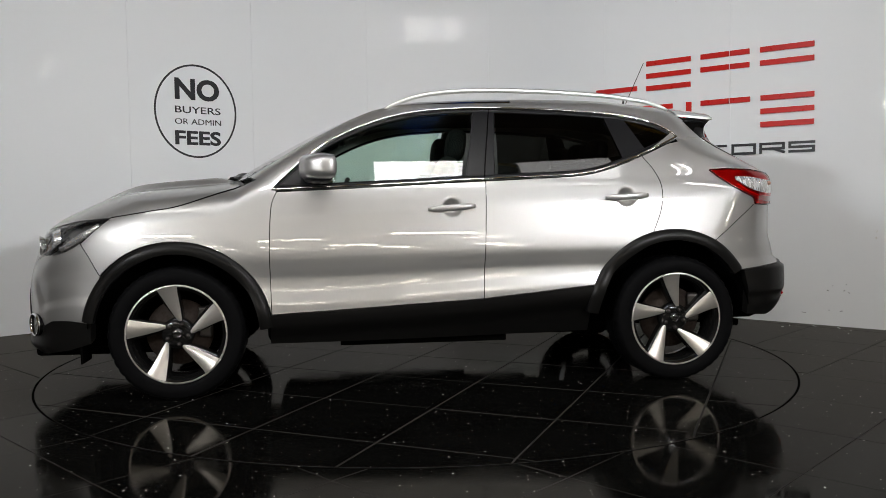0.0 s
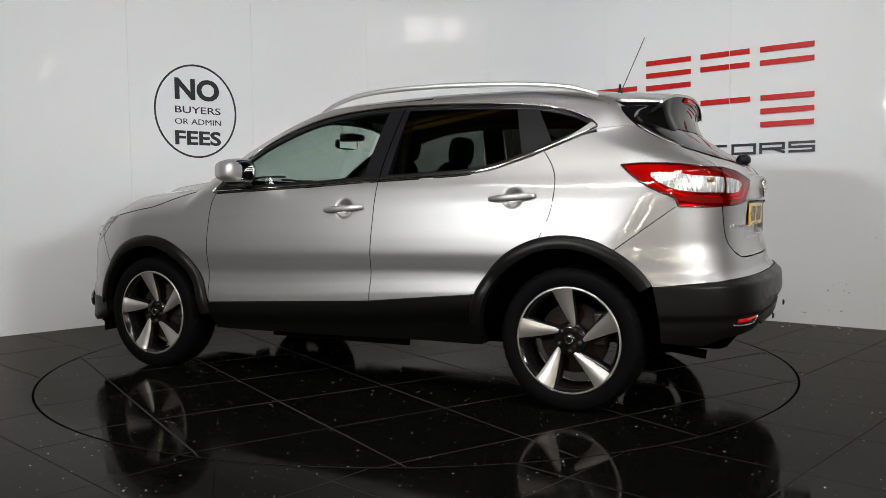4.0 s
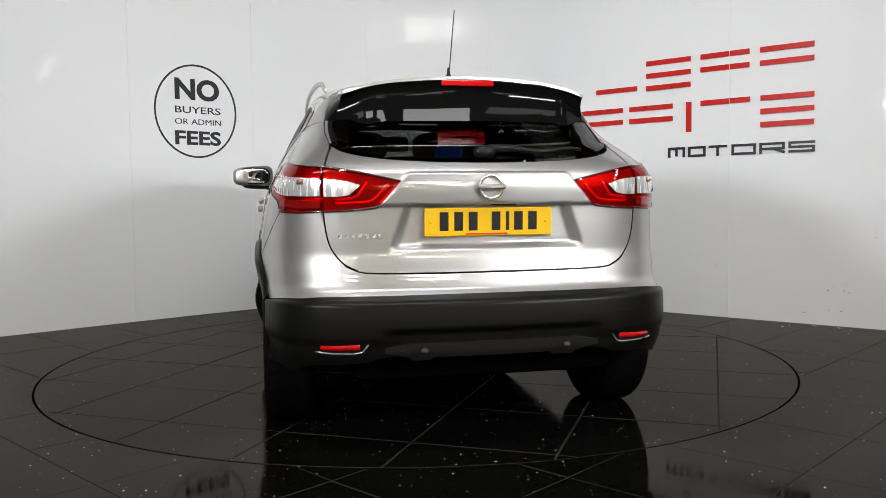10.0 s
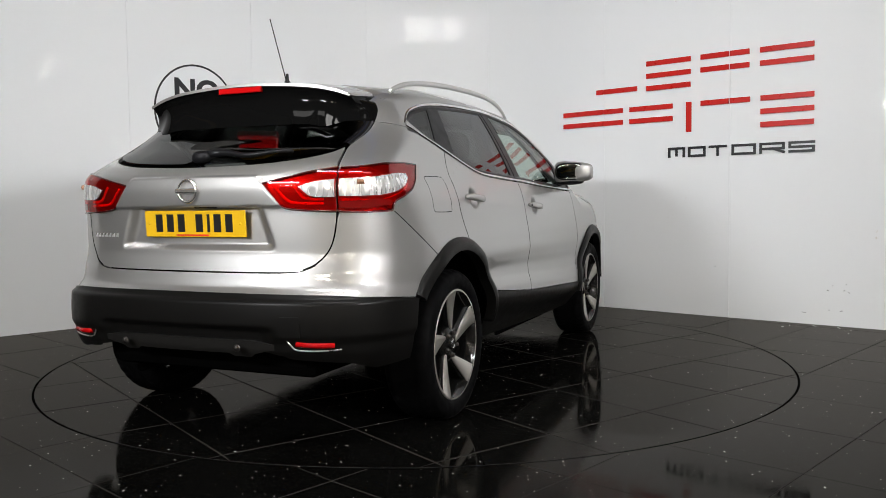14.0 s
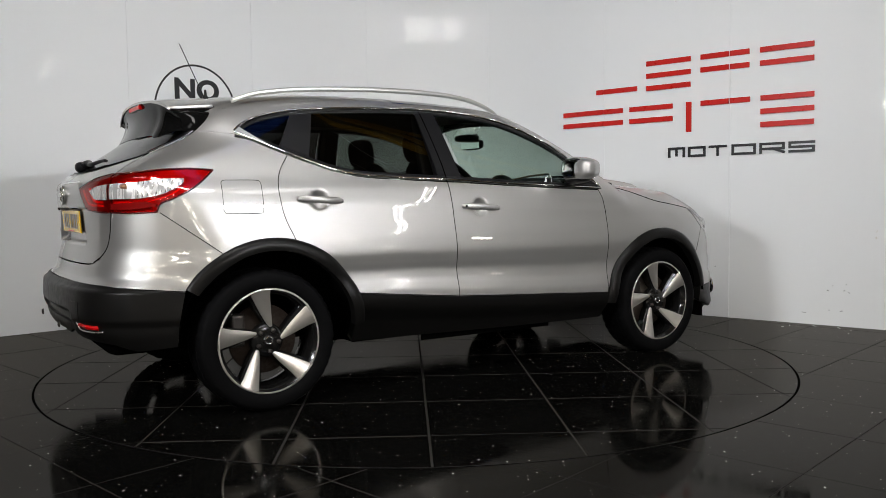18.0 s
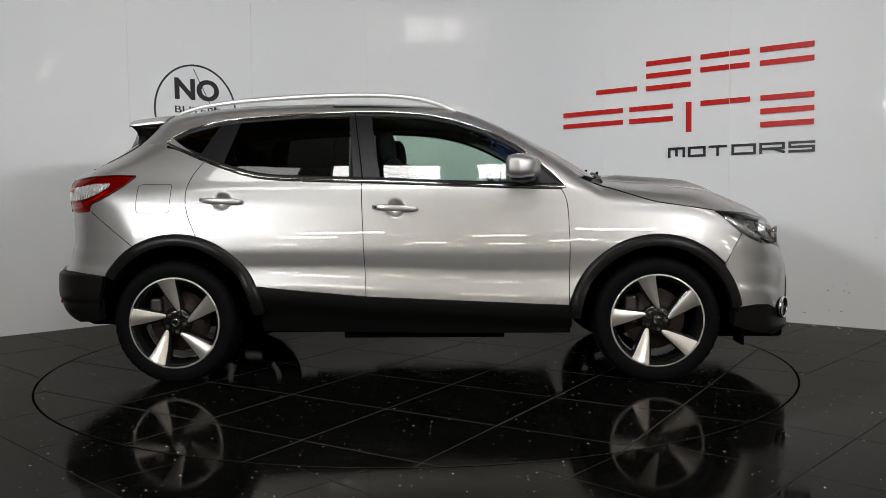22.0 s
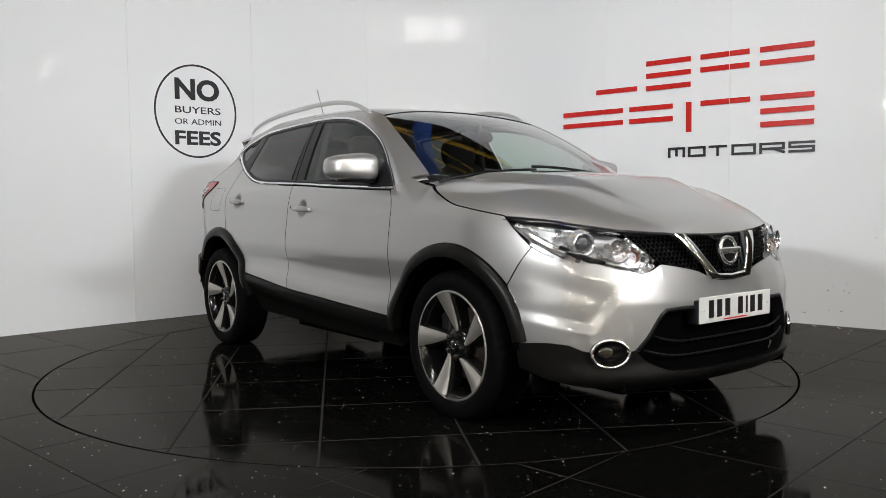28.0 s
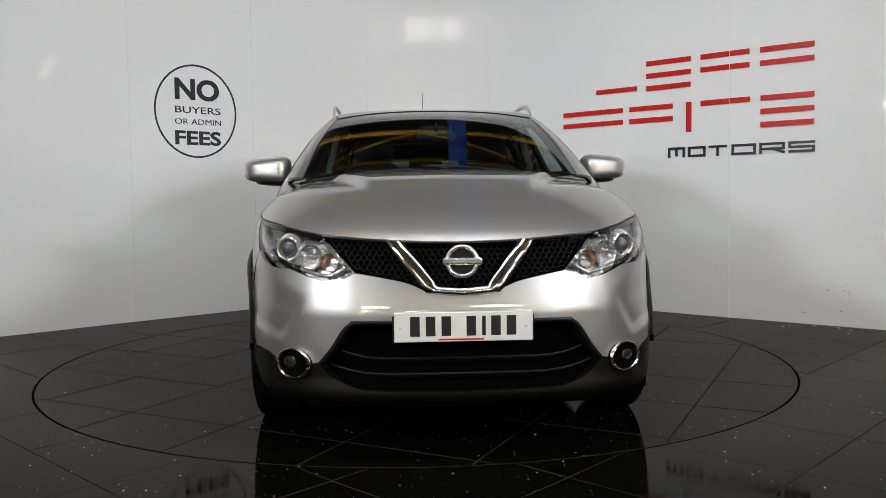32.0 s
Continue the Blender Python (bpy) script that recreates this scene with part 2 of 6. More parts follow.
def lathe(name, profile, mat, n=64, closed=False):
    """Turns (radius, y) pairs about the y axis."""
    verts, faces = [], []
    k = len(profile)
    for i in range(n):
        a = 2 * math.pi * i / n
        for r, y in profile:
            verts.append((r * math.cos(a), y, r * math.sin(a)))
    for i in range(n):
        j = (i + 1) % n
        for q in range(k if closed else k - 1):
            q2 = (q + 1) % k
            faces.append((i * k + q, i * k + q2, j * k + q2, j * k + q))
    return mesh_of(name, verts, faces, mat)


def tube(name, pts, radius, mat, n=10, flat=1.0, up=(0, 0, 1), taper=None):
    """A rounded bar along pts; flat squeezes it along 'up'."""
    pts = [Vector(p) for p in pts]
    verts, faces = [], []
    for i, p in enumerate(pts):
        d = (pts[min(i + 1, len(pts) - 1)] - pts[max(i - 1, 0)]).normalized()
        s = d.cross(Vector(up)).normalized()
        u = s.cross(d).normalized()
        r = radius * (taper[i] if taper else 1)
        for k in range(n):
            a = 2 * math.pi * k / n
            verts.append(p + s * math.cos(a) * r + u * math.sin(a) * r * flat)
    for i in range(len(pts) - 1):
        for k in range(n):
            faces.append((i * n + k, i * n + (k + 1) % n, (i + 1) * n + (k + 1) % n, (i + 1) * n + k))
    faces.append(tuple(range(n))[::-1])
    faces.append(tuple(range((len(pts) - 1) * n, len(pts) * n)))
    return mesh_of(name, verts, faces, mat)


def lettering(body, width, height, depth, mat, bold=0.0):
    """A word as a mesh in the x-z plane, its lower left corner at the origin, proud along -y."""
    cu = bpy.data.curves.new("lettering", "FONT")
    cu.body, cu.extrude, cu.offset, cu.resolution_u = body, 0.02, bold, 4
    ob = bpy.data.objects.new("lettering", cu)
    me = bpy.data.meshes.new_from_object(ob)
    bpy.data.objects.remove(ob)
    co = np.empty(len(me.vertices) * 3)
    me.vertices.foreach_get("co", co)
    co = co.reshape(-1, 3)
    lo, hi = co.min(0), co.max(0)
    q = (co - lo) / np.maximum(hi - lo, 1e-6)
    out = np.stack([q[:, 0] * width, -q[:, 2] * depth, q[:, 1] * height], 1)
    me.vertices.foreach_set("co", out.ravel())
    me.materials.clear()
    me.materials.append(mat)
    me.update()
    return me


# ------------------------------------------------------------ the hall
FLOOR_TURN = 45.0
ground = tagged(new("floor", box_mesh("floor", (80, 70, 0.05), JOINT, 0, (20, -20, -0.0285))), "dark jointed floor bed under polished stone tiles", kind="structure")


def clip_circle(poly, radius, outside, steps=5):
    """Clips a convex polygon against a circle about the origin; None when nothing is left."""
    pts = []
    for (x0, y0), (x1, y1) in zip(poly, poly[1:] + poly[:1]):
        for k in range(24):
            f = k / 24
            pts.append((x0 + (x1 - x0) * f, y0 + (y1 - y0) * f))
    rs = [math.hypot(*p) for p in pts]
    keep = [(r >= radius) if outside else (r <= radius) for r in rs]
    if all(keep):
        return poly
    if not any(keep):
        return None
    n = len(pts)
    start = next(i for i in range(n) if not keep[i - 1] and keep[i])
    run = []
    i = start
    while keep[i % n] and i < start + n:
        run.append(pts[i % n])
        i += 1
    first, last = run[0], run[-1]
    a1, a0 = math.atan2(last[1], last[0]), math.atan2(first[1], first[0])
    da = (a0 - a1 + math.pi) % (2 * math.pi) - math.pi
    corner = [p for k, p in enumerate(run) if 0 < k < len(run) - 1 and p in poly]
    arc = [(radius * math.cos(a1 + da * k / steps), radius * math.sin(a1 + da * k / steps)) for k in range(steps + 1)]
    return corner + arc if len(corner) + len(arc) > 2 else None


def slab(poly, top, thick, mat, tilt=(0.0, 0.0)):
    n = len(poly)
    area = sum(a[0] * b[1] - b[0] * a[1] for a, b in zip(poly, poly[1:] + poly[:1]))
    if area < 0:
        poly = poly[::-1]
    e = 0.0012
    cx, cy = sum(p[0] for p in poly) / n, sum(p[1] for p in poly) / n
    verts = []
    for z, s in ((top, e), (top - e, 0), (top - thick, 0)):
        for px, py in poly:
            d = math.hypot(px - cx, py - cy) or 1
            verts.append((px - (px - cx) / d * s, py - (py - cy) / d * s, z + (px - cx) * tilt[0] + (py - cy) * tilt[1]))
    faces = [tuple(range(n))]
    for r in (0, 1):
        for k in range(n):
            k2 = (k + 1) % n
            faces.append((r * n + k, (r + 1) * n + k, (r + 1) * n + k2, r * n + k2))
    me = mesh_of("stone_tile", verts, faces, mat, False)
    me.materials.append(JOINT)
    me.polygons.foreach_set("material_index", [0] + [1] * (2 * n))
    return me


TABLE_R = 2.2396
rng = random.Random(4)


def tile_field(parent, turn, pitch_a, pitch_b, off_a, off_b, reach, test, outside):
    ca, sa = math.cos(radians(turn)), math.sin(radians(turn))
    g = 0.0024 if outside else 0.0042
    for i in range(-reach, reach):
        for j in range(-reach, reach):
            a0, b0 = off_a + i * pitch_a, off_b + j * pitch_b
            poly = [(a0 + g, b0 + g), (a0 + pitch_a - g, b0 + g), (a0 + pitch_a - g, b0 + pitch_b - g), (a0 + g, b0 + pitch_b - g)]
            poly = [(p * ca - q * sa, p * sa + q * ca) for p, q in poly]
            mx, my = sum(p[0] for p in poly) / 4, sum(p[1] for p in poly) / 4
            if not test(mx, my):
                continue
            poly = clip_circle(poly, TABLE_R + 0.006 if outside else TABLE_R - 0.006, outside)
            if poly:
                part("stone_tile", slab(poly, rng.uniform(-0.0016, -0.0004), 0.012, STONE, (rng.uniform(-0.0012, 0.0012), rng.uniform(-0.0012, 0.0012))), parent)


turntable = tagged(new("turntable"), "round polished black stone turntable flush with the floor", "turntable", kind="structure")
part("disc_bed", lathe("disc_bed", [(0.0, -0.009), (TABLE_R - 0.008, -0.009), (TABLE_R - 0.008, -0.06), (0, -0.06)], JOINT, 96), turntable, m=pose(0, 0, 0, 90, 0, 0))

# a flat black ring stands in for the shade inside the gap
part("ring_gap_shade", lathe("ring_gap_shade", [(TABLE_R - 0.0075, -0.0025), (TABLE_R + 0.0075, -0.0025)], DARK, 128), ground, "black strip painting the shade in the gap round the turntable", pose(0, 0, 0, 90, 0, 0))
RAIL = material("rail_silver", (0.60, 0.60, 0.59), 0.36, 0.85)
noisy(RAIL, 3, 0.34, 0.4)
SPOILER_BLACK = material("spoiler_black", (0.003, 0.003, 0.003), 0.03, spec=0.08)
noisy(SPOILER_BLACK, 9, 0.02, 0.04)
PROJECTOR = material("projector_lens", (0.10, 0.105, 0.11), 0.08, 0.5, 1.0)
noisy(PROJECTOR, 20, 0.05, 0.14)
FOG_GLASS = material("fog_lamp_glass", (0.025, 0.022, 0.015), 0.2, 0.2, 0.2)
noisy(FOG_GLASS, 60, 0.1, 0.35)
INDICATOR = material("indicator_lens", (0.42, 0.25, 0.17), 0.25, 0.55, 1.0)
noisy(INDICATOR, 50, 0.15, 0.4)
tile_field(ground, FLOOR_TURN, 0.588, 0.611, -2.489, -2.666, 13, lambda x, y: math.hypot(x, y + 1.2) < 5.5 and y < 3.5 - abs(x) * 0.3, True)
tile_field(turntable, 60.0, 0.605, 0.605, 0.0, 0.0, 5, lambda x, y: math.hypot(x, y) < TABLE_R + 0.45, False)

WALL = [(-4.95, -0.5), (-4.1, 0.27), (-3.28, 1.0), (-2.41, 1.78), (-1.53, 2.54), (-0.5, 3.14), (0.72, 3.14), (1.70, 2.29), (2.56, 1.49), (3.44, 0.73), (4.3, -0.03), (5.15, -0.8)]
WALL_TOP = 4.45
wall_back = tagged(new("wall_back"), "glossy white board wall standing in a shallow bay round the turntable", "wall", kind="structure")


BENT = (4, 5, 6)                       # the boards in the middle are bent into a smooth bay


def wall_at(i, f):
    """Point and direction of the wall line at fraction f of board i."""
    b, c = Vector(WALL[i]), Vector(WALL[i + 1])
    if i not in BENT:
        return b + (c - b) * f, (c - b).normalized()
    a, d = Vector(WALL[i - 1]), Vector(WALL[i + 2])
    m0, m1 = (c - a) * 0.5, (d - b) * 0.5
    p = b * (2 * f ** 3 - 3 * f * f + 1) + m0 * (f ** 3 - 2 * f * f + f) + c * (3 * f * f - 2 * f ** 3) + m1 * (f ** 3 - f * f)
    t = b * (6 * f * f - 6 * f) + m0 * (3 * f * f - 4 * f + 1) + c * (6 * f - 6 * f * f) + m1 * (3 * f * f - 2 * f)
    return p, t.normalized()


def on_wall(i, u, z, out=0.0):
    """A pose on board i: u metres along it, z up, 'out' metres in front; its -y axis faces the room."""
    p, d = wall_at(i, u / (Vector(WALL[i + 1]) - Vector(WALL[i])).length)
    n = Vector((d.y, -d.x))
    p = p + n * out
    return pose(p.x, p.y, z, 0, 0, math.degrees(math.atan2(d.y, d.x)))


for i in range(len(WALL) - 1):
    w = (Vector(WALL[i + 1]) - Vector(WALL[i])).length
    n = 18 if i in BENT else 1
    verts, faces = [], []
    for k in range(n + 1):
        p, d = wall_at(i, 0.0012 + 0.9976 * k / n)
        back = p + Vector((-d.y, d.x)) * 0.03
        verts += [(p.x, p.y, 0), (p.x, p.y, WALL_TOP), (p.x, p.y, 0), (p.x, p.y, WALL_TOP), (back.x, back.y, WALL_TOP), (back.x, back.y, 0)]
    for k in range(n):
        a, b = k * 6, k * 6 + 6
        faces += [(a, b, b + 1, a + 1), (a + 3, b + 3, b + 4, a + 4), (a + 4, b + 4, b + 5, a + 5), (a + 5, b + 5, b + 2, a + 2)]
    faces += [(2, 3, 4, 5), (n * 6 + 5, n * 6 + 4, n * 6 + 3, n * 6 + 2)]
    me = mesh_of("wall_board", verts, faces, BOARD, False)
    me.polygons.foreach_set("use_smooth", [f % 4 == 0 and f < n * 4 for f in range(len(me.polygons))])
    part("wall_board", me, wall_back)
    if i in (2, 3, 4, 5, 6, 7, 8):
        wide = 0.012 if i >= 6 else 0.005
        part("joint_strip", box_mesh("joint_strip", (wide, 0.006, WALL_TOP), BOARD, 0.001, (0, -0.001, WALL_TOP / 2), 1), wall_back, m=on_wall(i, w, 0))
# scuffs low on the boards
for i, u, z, w, h, turn in ((8, 0.773, 0.272, 0.012, 0.004, 20), (8, 0.809, 0.31, 0.006, 0.004, 0), (8, 0.89, 0.276, 0.014, 0.004, -25), (8, 0.926, 0.262, 0.012, 0.005, 35), (8, 0.905, 0.325, 0.007, 0.004, 0),
                            (8, 0.874, 0.119, 0.024, 0.004, -8), (8, 0.785, 0.12, 0.007, 0.004, 10), (7, 1.06, 0.422, 0.007, 0.006, 0), (8, 0.60, 0.09, 0.03, 0.003, 4)):
    part("scuff", box_mesh("scuff", (w, 0.0012, h), SIGN_BLACK, 0), wall_back, m=on_wall(i, u, z, 0.0006) @ pose(0, 0, 0, 0, turn, 0))
# small access hatch low in the wall
hatch = tagged(new("access_hatch"), "white flush access hatch low in the wall board", "hatch")
hatch.matrix_world = on_wall(6, 0.853, 0.135)
part("hatch_frame", box_mesh("hatch_frame", (0.43, 0.004, 0.615), BOARD, 0.001, (0.215, -0.002, 0.307), 1), hatch)
part("hatch_door", box_mesh("hatch_door", (0.415, 0.005, 0.60), BOARD, 0.0015, (0.2145, -0.006, 0.307), 1), hatch)

# hall round the bay
for name, size, at in (("wall_south", (69, 0.2, 7), (21.5, -46, 3.5)), ("wall_north", (69, 0.2, 7), (21.5, 8, 3.5)), ("wall_west", (0.2, 54, 7), (-13, -19, 3.5)), ("wall_east", (0.2, 54, 7), (56, -19, 3.5))):
    tagged(new(name, box_mesh(name, size, HALL_GREY, 0, at)), "dim grey clad wall of the hall", kind="structure")
tagged(new("ceiling", box_mesh("ceiling", (69.4, 54.4, 0.2), HALL_GREY, 0, (21.5, -19, 7.1))), "dim grey hall roof", kind="structure")

for yy in (-9.5, -5.5, -1.5, 2.5):
    truss = tagged(new("roof_truss"), "yellow painted steel roof truss", "truss", "roof trusses")
    truss.location = (0, yy, 0)
    part("chord", box_mesh("chord", (25.8, 0.12, 0.16), BEAM_YELLOW, 0.01, (0, 0, 4.9)), truss)
    part("top_chord", box_mesh("top_chord", (25.8, 0.12, 0.14), BEAM_YELLOW, 0.01, (0, 0, 6.93)), truss)
    for j in range(-5, 5):
        a, b = Vector((j * 2.5, 0, 4.95)), Vector((j * 2.5 + 2.5, 0, 6.9))
        if j % 2:
            a.z, b.z = b.z, a.z
        part("brace", tube("brace", [a, b], 0.05, BEAM_YELLOW, 6), truss)
blue_beam = tagged(new("crane_beam", box_mesh("crane_beam", (0.26, 22.6, 0.32), BEAM_BLUE, 0.01, (0.55, -3.5, 4.66))), "blue painted steel beam under the trusses", "beam")

fitting_mesh = box_mesh("housing", (1.2, 0.56, 0.06), FITTING, 0.01, (0, 0, 0.035))
for lx, ly in LAMP_ROW:
    f = tagged(new("strip_light_fitting"), "wide white light panel fitting hung from the roof", "lamp", "strip lights")
    f.location = (lx, ly, 0)
    part("housing", fitting_mesh, f, m=Matrix.Translation((-lx, -ly, 0)) @ look((lx, ly, LAMP_HEIGHT), (lx * 0.35, 0.6, 1.1)))
    for s in (-0.4, 0.4):
        part("rod", tube("rod", [(s, -0.05, LAMP_HEIGHT + 0.05), (s, -0.05, 7.0)], 0.008, FITTING, 6), f)

for lx, ly in FLOODS:
    f = tagged(new("flood_light_stand"), "black flood light on a tall tripod stand", "lamp", "flood lights")
    f.location = (lx, ly, 0)
    aim = Matrix.Translation((-lx, -ly, 0)) @ look((lx, ly, FLOOD_HEIGHT), (lx * FLOOD_AIM[0], FLOOD_AIM[1], FLOOD_AIM[2]))
    part("lamp_head", box_mesh("lamp_head", (1.16, 0.24, 0.08), SATIN_BLACK, 0.01, (0, 0, 0.045)), f, m=aim)
    part("pole", tube("pole", [(0, -0.12, 0.35), (0, -0.12, FLOOD_HEIGHT)], 0.018, SATIN_BLACK, 8), f)
    for a in (90, 210, 330):
        part("tripod_leg", tube("tripod_leg", [(0, -0.12, 0.75), (0.5 * math.cos(radians(a)), -0.12 + 0.5 * math.sin(radians(a)), 0.012)], 0.012, SATIN_BLACK, 8), f)

# twin tube lights beside the bay, mirrored in the glossy boards
for a, b in ((Vector((4.86, -3.18, 3.2)), Vector((2.77, -1.75, 3.2))), (Vector((7.65, -5.45, 2.75)), Vector((4.39, -3.12, 2.75)))):
    f = tagged(new("tube_light"), "white batten with two lit tubes hung from the roof", "lamp", "tube lights")
    f.location = ((a.x + b.x) / 2, (a.y + b.y) / 2, 0)
    a, b = a - f.location, b - f.location
    side = (b - a).cross(Vector((0, 0, 1))).normalized()
    part("batten", tube("batten", [a + Vector((0, 0, 0.07)), b + Vector((0, 0, 0.07))], 0.05, FITTING, 8, 0.5), f)
    for s in (-0.05, 0.05):
        part("glass_tube", tube("glass_tube", [a + side * s, b + side * s], 0.011, TUBE_GLOW, 8), f)
    for q in (0.2, 0.8):
        p = a + (b - a) * q
        part("rod", tube("rod", [p + Vector((0, 0, 0.09)), (p.x, p.y, 7.0)], 0.008, FITTING, 6, up=(1, 0, 0)), f)

# rows of lit tubes down the long hall behind the camera
HALL_GLOW = material("warm_lit_tube", (0.9, 0.9, 0.9), 0.4)
shader(HALL_GLOW).inputs["Emission Color"].default_value = (1.0, 0.91, 0.76, 1)
shader(HALL_GLOW).inputs["Emission Strength"].default_value = 85.0
far_light = tagged(new("tube_light"), "white batten with two warm lit tubes down the hall", "lamp", "tube lights")
part("batten", box_mesh("batten", (1.8, 0.16, 0.06), FITTING, 0.01, (0, 0, 0.06)), far_light)
for s in (-0.05, 0.05):
    part("glass_tube", tube("glass_tube", [(-0.85, s, 0), (0.85, s, 0)], 0.045, HALL_GLOW, 6), far_light)
for q in (-0.6, 0.6):
    part("rod", tube("rod", [(q, 0, 0.08), (q, 0, 3.4)], 0.008, FITTING, 6, up=(1, 0, 0)), far_light)
FAR_PLACES = [(x + (3.0 if k % 2 else 0), y) for k, y in enumerate((-11.5, -18, -25, -33, -41)) for x in (-8.5, -3, 2.5, 8, 15, 25, 40)]
for x, y in FAR_PLACES[1:]:
    copy_thing(far_light, pose(x, y, 3.6))
far_light.matrix_basis = pose(*FAR_PLACES[0], 3.6)

# ------------------------------------------------------------ writing on the wall
notice = tagged(new("round_notice"), "black ring notice about buyers and admin fees on white wall", "sign")
notice.matrix_world = on_wall(3, 0.6, 1.81)
RX, RZ, T = 0.388, 0.41, 0.016
verts, faces = [], []
for k in range(96):
    a = 2 * math.pi * k / 96
    for r, yy in ((1.0, 0), (1.0, -0.004), (1 - T / 0.4, -0.004), (1 - T / 0.4, 0)):
        verts.append((RX * r * math.cos(a), yy, RZ * r * math.sin(a)))
    for q in range(3):
        faces.append((k * 4 + q, k * 4 + q + 1, (k + 1) % 96 * 4 + q + 1, (k + 1) % 96 * 4 + q))
part("ring", mesh_of("ring", verts, faces, SIGN_BLACK, False), notice)
for word, x0, x1, z0, z1, bold in (("NO", -0.198, 0.222, 1.905, 2.095, 0.035), ("BUYERS", -0.2, 0.23, 1.79, 1.85, 0.004), ("OR ADMIN", -0.203, 0.233, 1.692, 1.742, -0.004), ("FEES", -0.205, 0.228, 1.512, 1.638, 0.03)):
    part("line_of_text", lettering(word, x1 - x0, z1 - z0, 0.004, SIGN_BLACK, bold), notice, m=pose(x0, 0, z0 - 1.81))

# the red trade sign: plain raised bars, in rows
trade = tagged(new("wall_sign"), "red raised bars over black capital letters on the white wall", "sign")
trade.matrix_world = on_wall(7, 0, 0)
INV = trade.matrix_world.inverted()


def bar(i, u0, u1, z0, z1, lean=0.0):
    bm = bmesh.new()
    bmesh.ops.create_cube(bm, size=1.0)
    um, u0, u1 = (u0 + u1) / 2, (u0 - u1) / 2, (u1 - u0) / 2
    for v in bm.verts:
        v.co = Vector((u0 + (v.co.x + 0.5) * (u1 - u0) + lean * (v.co.z + 0.5), v.co.y * 0.014 - 0.008, z0 + (v.co.z + 0.5) * (z1 - z0)))
    part("red_bar", bm_mesh("red_bar", bm, SIGN_RED), trade, m=INV @ on_wall(i, um, 0))


B = 0.042
for z0, z1 in ((1.945, 1.945 + B),):
    bar(6, 1.225, 1.293, z0, z1)
    bar(7, 0.004, 0.338, z0, z1)
for row, items in (((2.19, 1.935), ((7, 0.43, 0.837, 3), (7, 0.926, 1.168, 2), (8, 0.003, 0.158, 2), (8, 0.243, 0.652, 2))),
                   ((1.807, 1.555), ((6, 0.86, 1.294, 2), (7, 0.004, 0.198, 2), (7, 0.266, 0.676, 2), (7, 0.80, 0.845, 9), (7, 0.929, 1.168, 1), (8, 0.003, 0.166, 1), (8, 0.251, 0.657, 3)))):
    hi, lo = row
    for i, u0, u1, kind in items:
        if kind == 9:
            bar(i, u0, u1, lo, hi)
            continue
        bar(i, u0, u1, hi - B, hi)
        if kind in (2, 3):
            bar(i, u0, u1, (hi + lo) / 2 - B / 2, (hi + lo) / 2 + B / 2)
        if kind == 3:
            bar(i, u0, u1, lo, lo + B)

STROKES = {                            # wide square capitals, in parts of the letter's width and height
    "M": ((0, 0, 0, 1), (0, 1, 1, 1), (0.5, 0.15, 0.5, 1), (1, 0, 1, 1)),
    "O": ((0, 0, 0, 1), (0, 1, 1, 1), (1, 0, 1, 1), (0, 0, 1, 0)),
    "T": ((0, 1, 1, 1), (0.5, 0, 0.5, 1)),
    "R": ((0, 0, 0, 1), (0, 1, 1, 1), (1, 0.45, 1, 1), (0, 0.42, 1, 0.42), (0.55, 0.42, 1, 0)),
    "S": ((0, 1, 1, 1), (0, 0.5, 0, 1), (0, 0.5, 1, 0.5), (1, 0, 1, 0.5), (0, 0, 1, 0))}


def capital(letter, w, h, thick=0.020):
    """A flat raised capital letter of straight strokes, facing -y."""
    verts, faces = [], []
    for ax, az, bx, bz in STROKES[letter]:
        a = Vector((thick / 2 + ax * (w - thick), 0, thick / 2 + az * (h - thick)))
        b = Vector((thick / 2 + bx * (w - thick), 0, thick / 2 + bz * (h - thick)))
        d = (b - a).normalized()
        s = Vector((-d.z, 0, d.x)) * thick / 2
        a, b = a - d * thick / 2, b + d * thick / 2
        deep = 0.012 + 0.0003 * len(verts) / 8
        k = len(verts)
        verts += [p + Vector((0, yy, 0)) for yy in (0.0, -deep) for p in (a - s, b - s, b + s, a + s)]
        faces += [tuple(k + q for q in f) for f in ((7, 6, 5, 4), (0, 1, 5, 4), (1, 2, 6, 5), (2, 3, 7, 6), (3, 0, 4, 7))]
    return mesh_of("black_letter", verts, faces, SIGN_BLACK, False)


for i, word, u0, u1 in ((7, "MOT", 0.636, 1.155), (8, "ORS", 0.02, 0.667)):
    step_u = (u1 - u0 + 0.028) / 3
    for k, letter in enumerate(word):
        part("black_letter", capital(letter, step_u - 0.028, 0.088), trade, m=INV @ on_wall(i, u0 + k * step_u, 1.342))

# crumbs of plaster swept against the wall
rc = random.Random(9)
crumbs = []
for k in range(12):
    u, far = rc.uniform(0.2, 1.05), rc.uniform(0.06, 0.34)
    m = on_wall(8, u, 0.0, far)
    r = rc.uniform(0.003, 0.009)
    pts = [m @ Vector((r * math.cos(a) * rc.uniform(0.6, 1.3), r * math.sin(a) * rc.uniform(0.4, 1.2), 0.0)) for a in (0, 1.5, 3.1, 4.6)]
    tip = m @ Vector((0, 0, r * 0.8))
    crumbs.append((np.array([p[:] for p in pts] + [tip[:]]), [(0, 1, 4), (1, 2, 4), (2, 3, 4), (3, 0, 4)]))
CRUMBS = crumbs

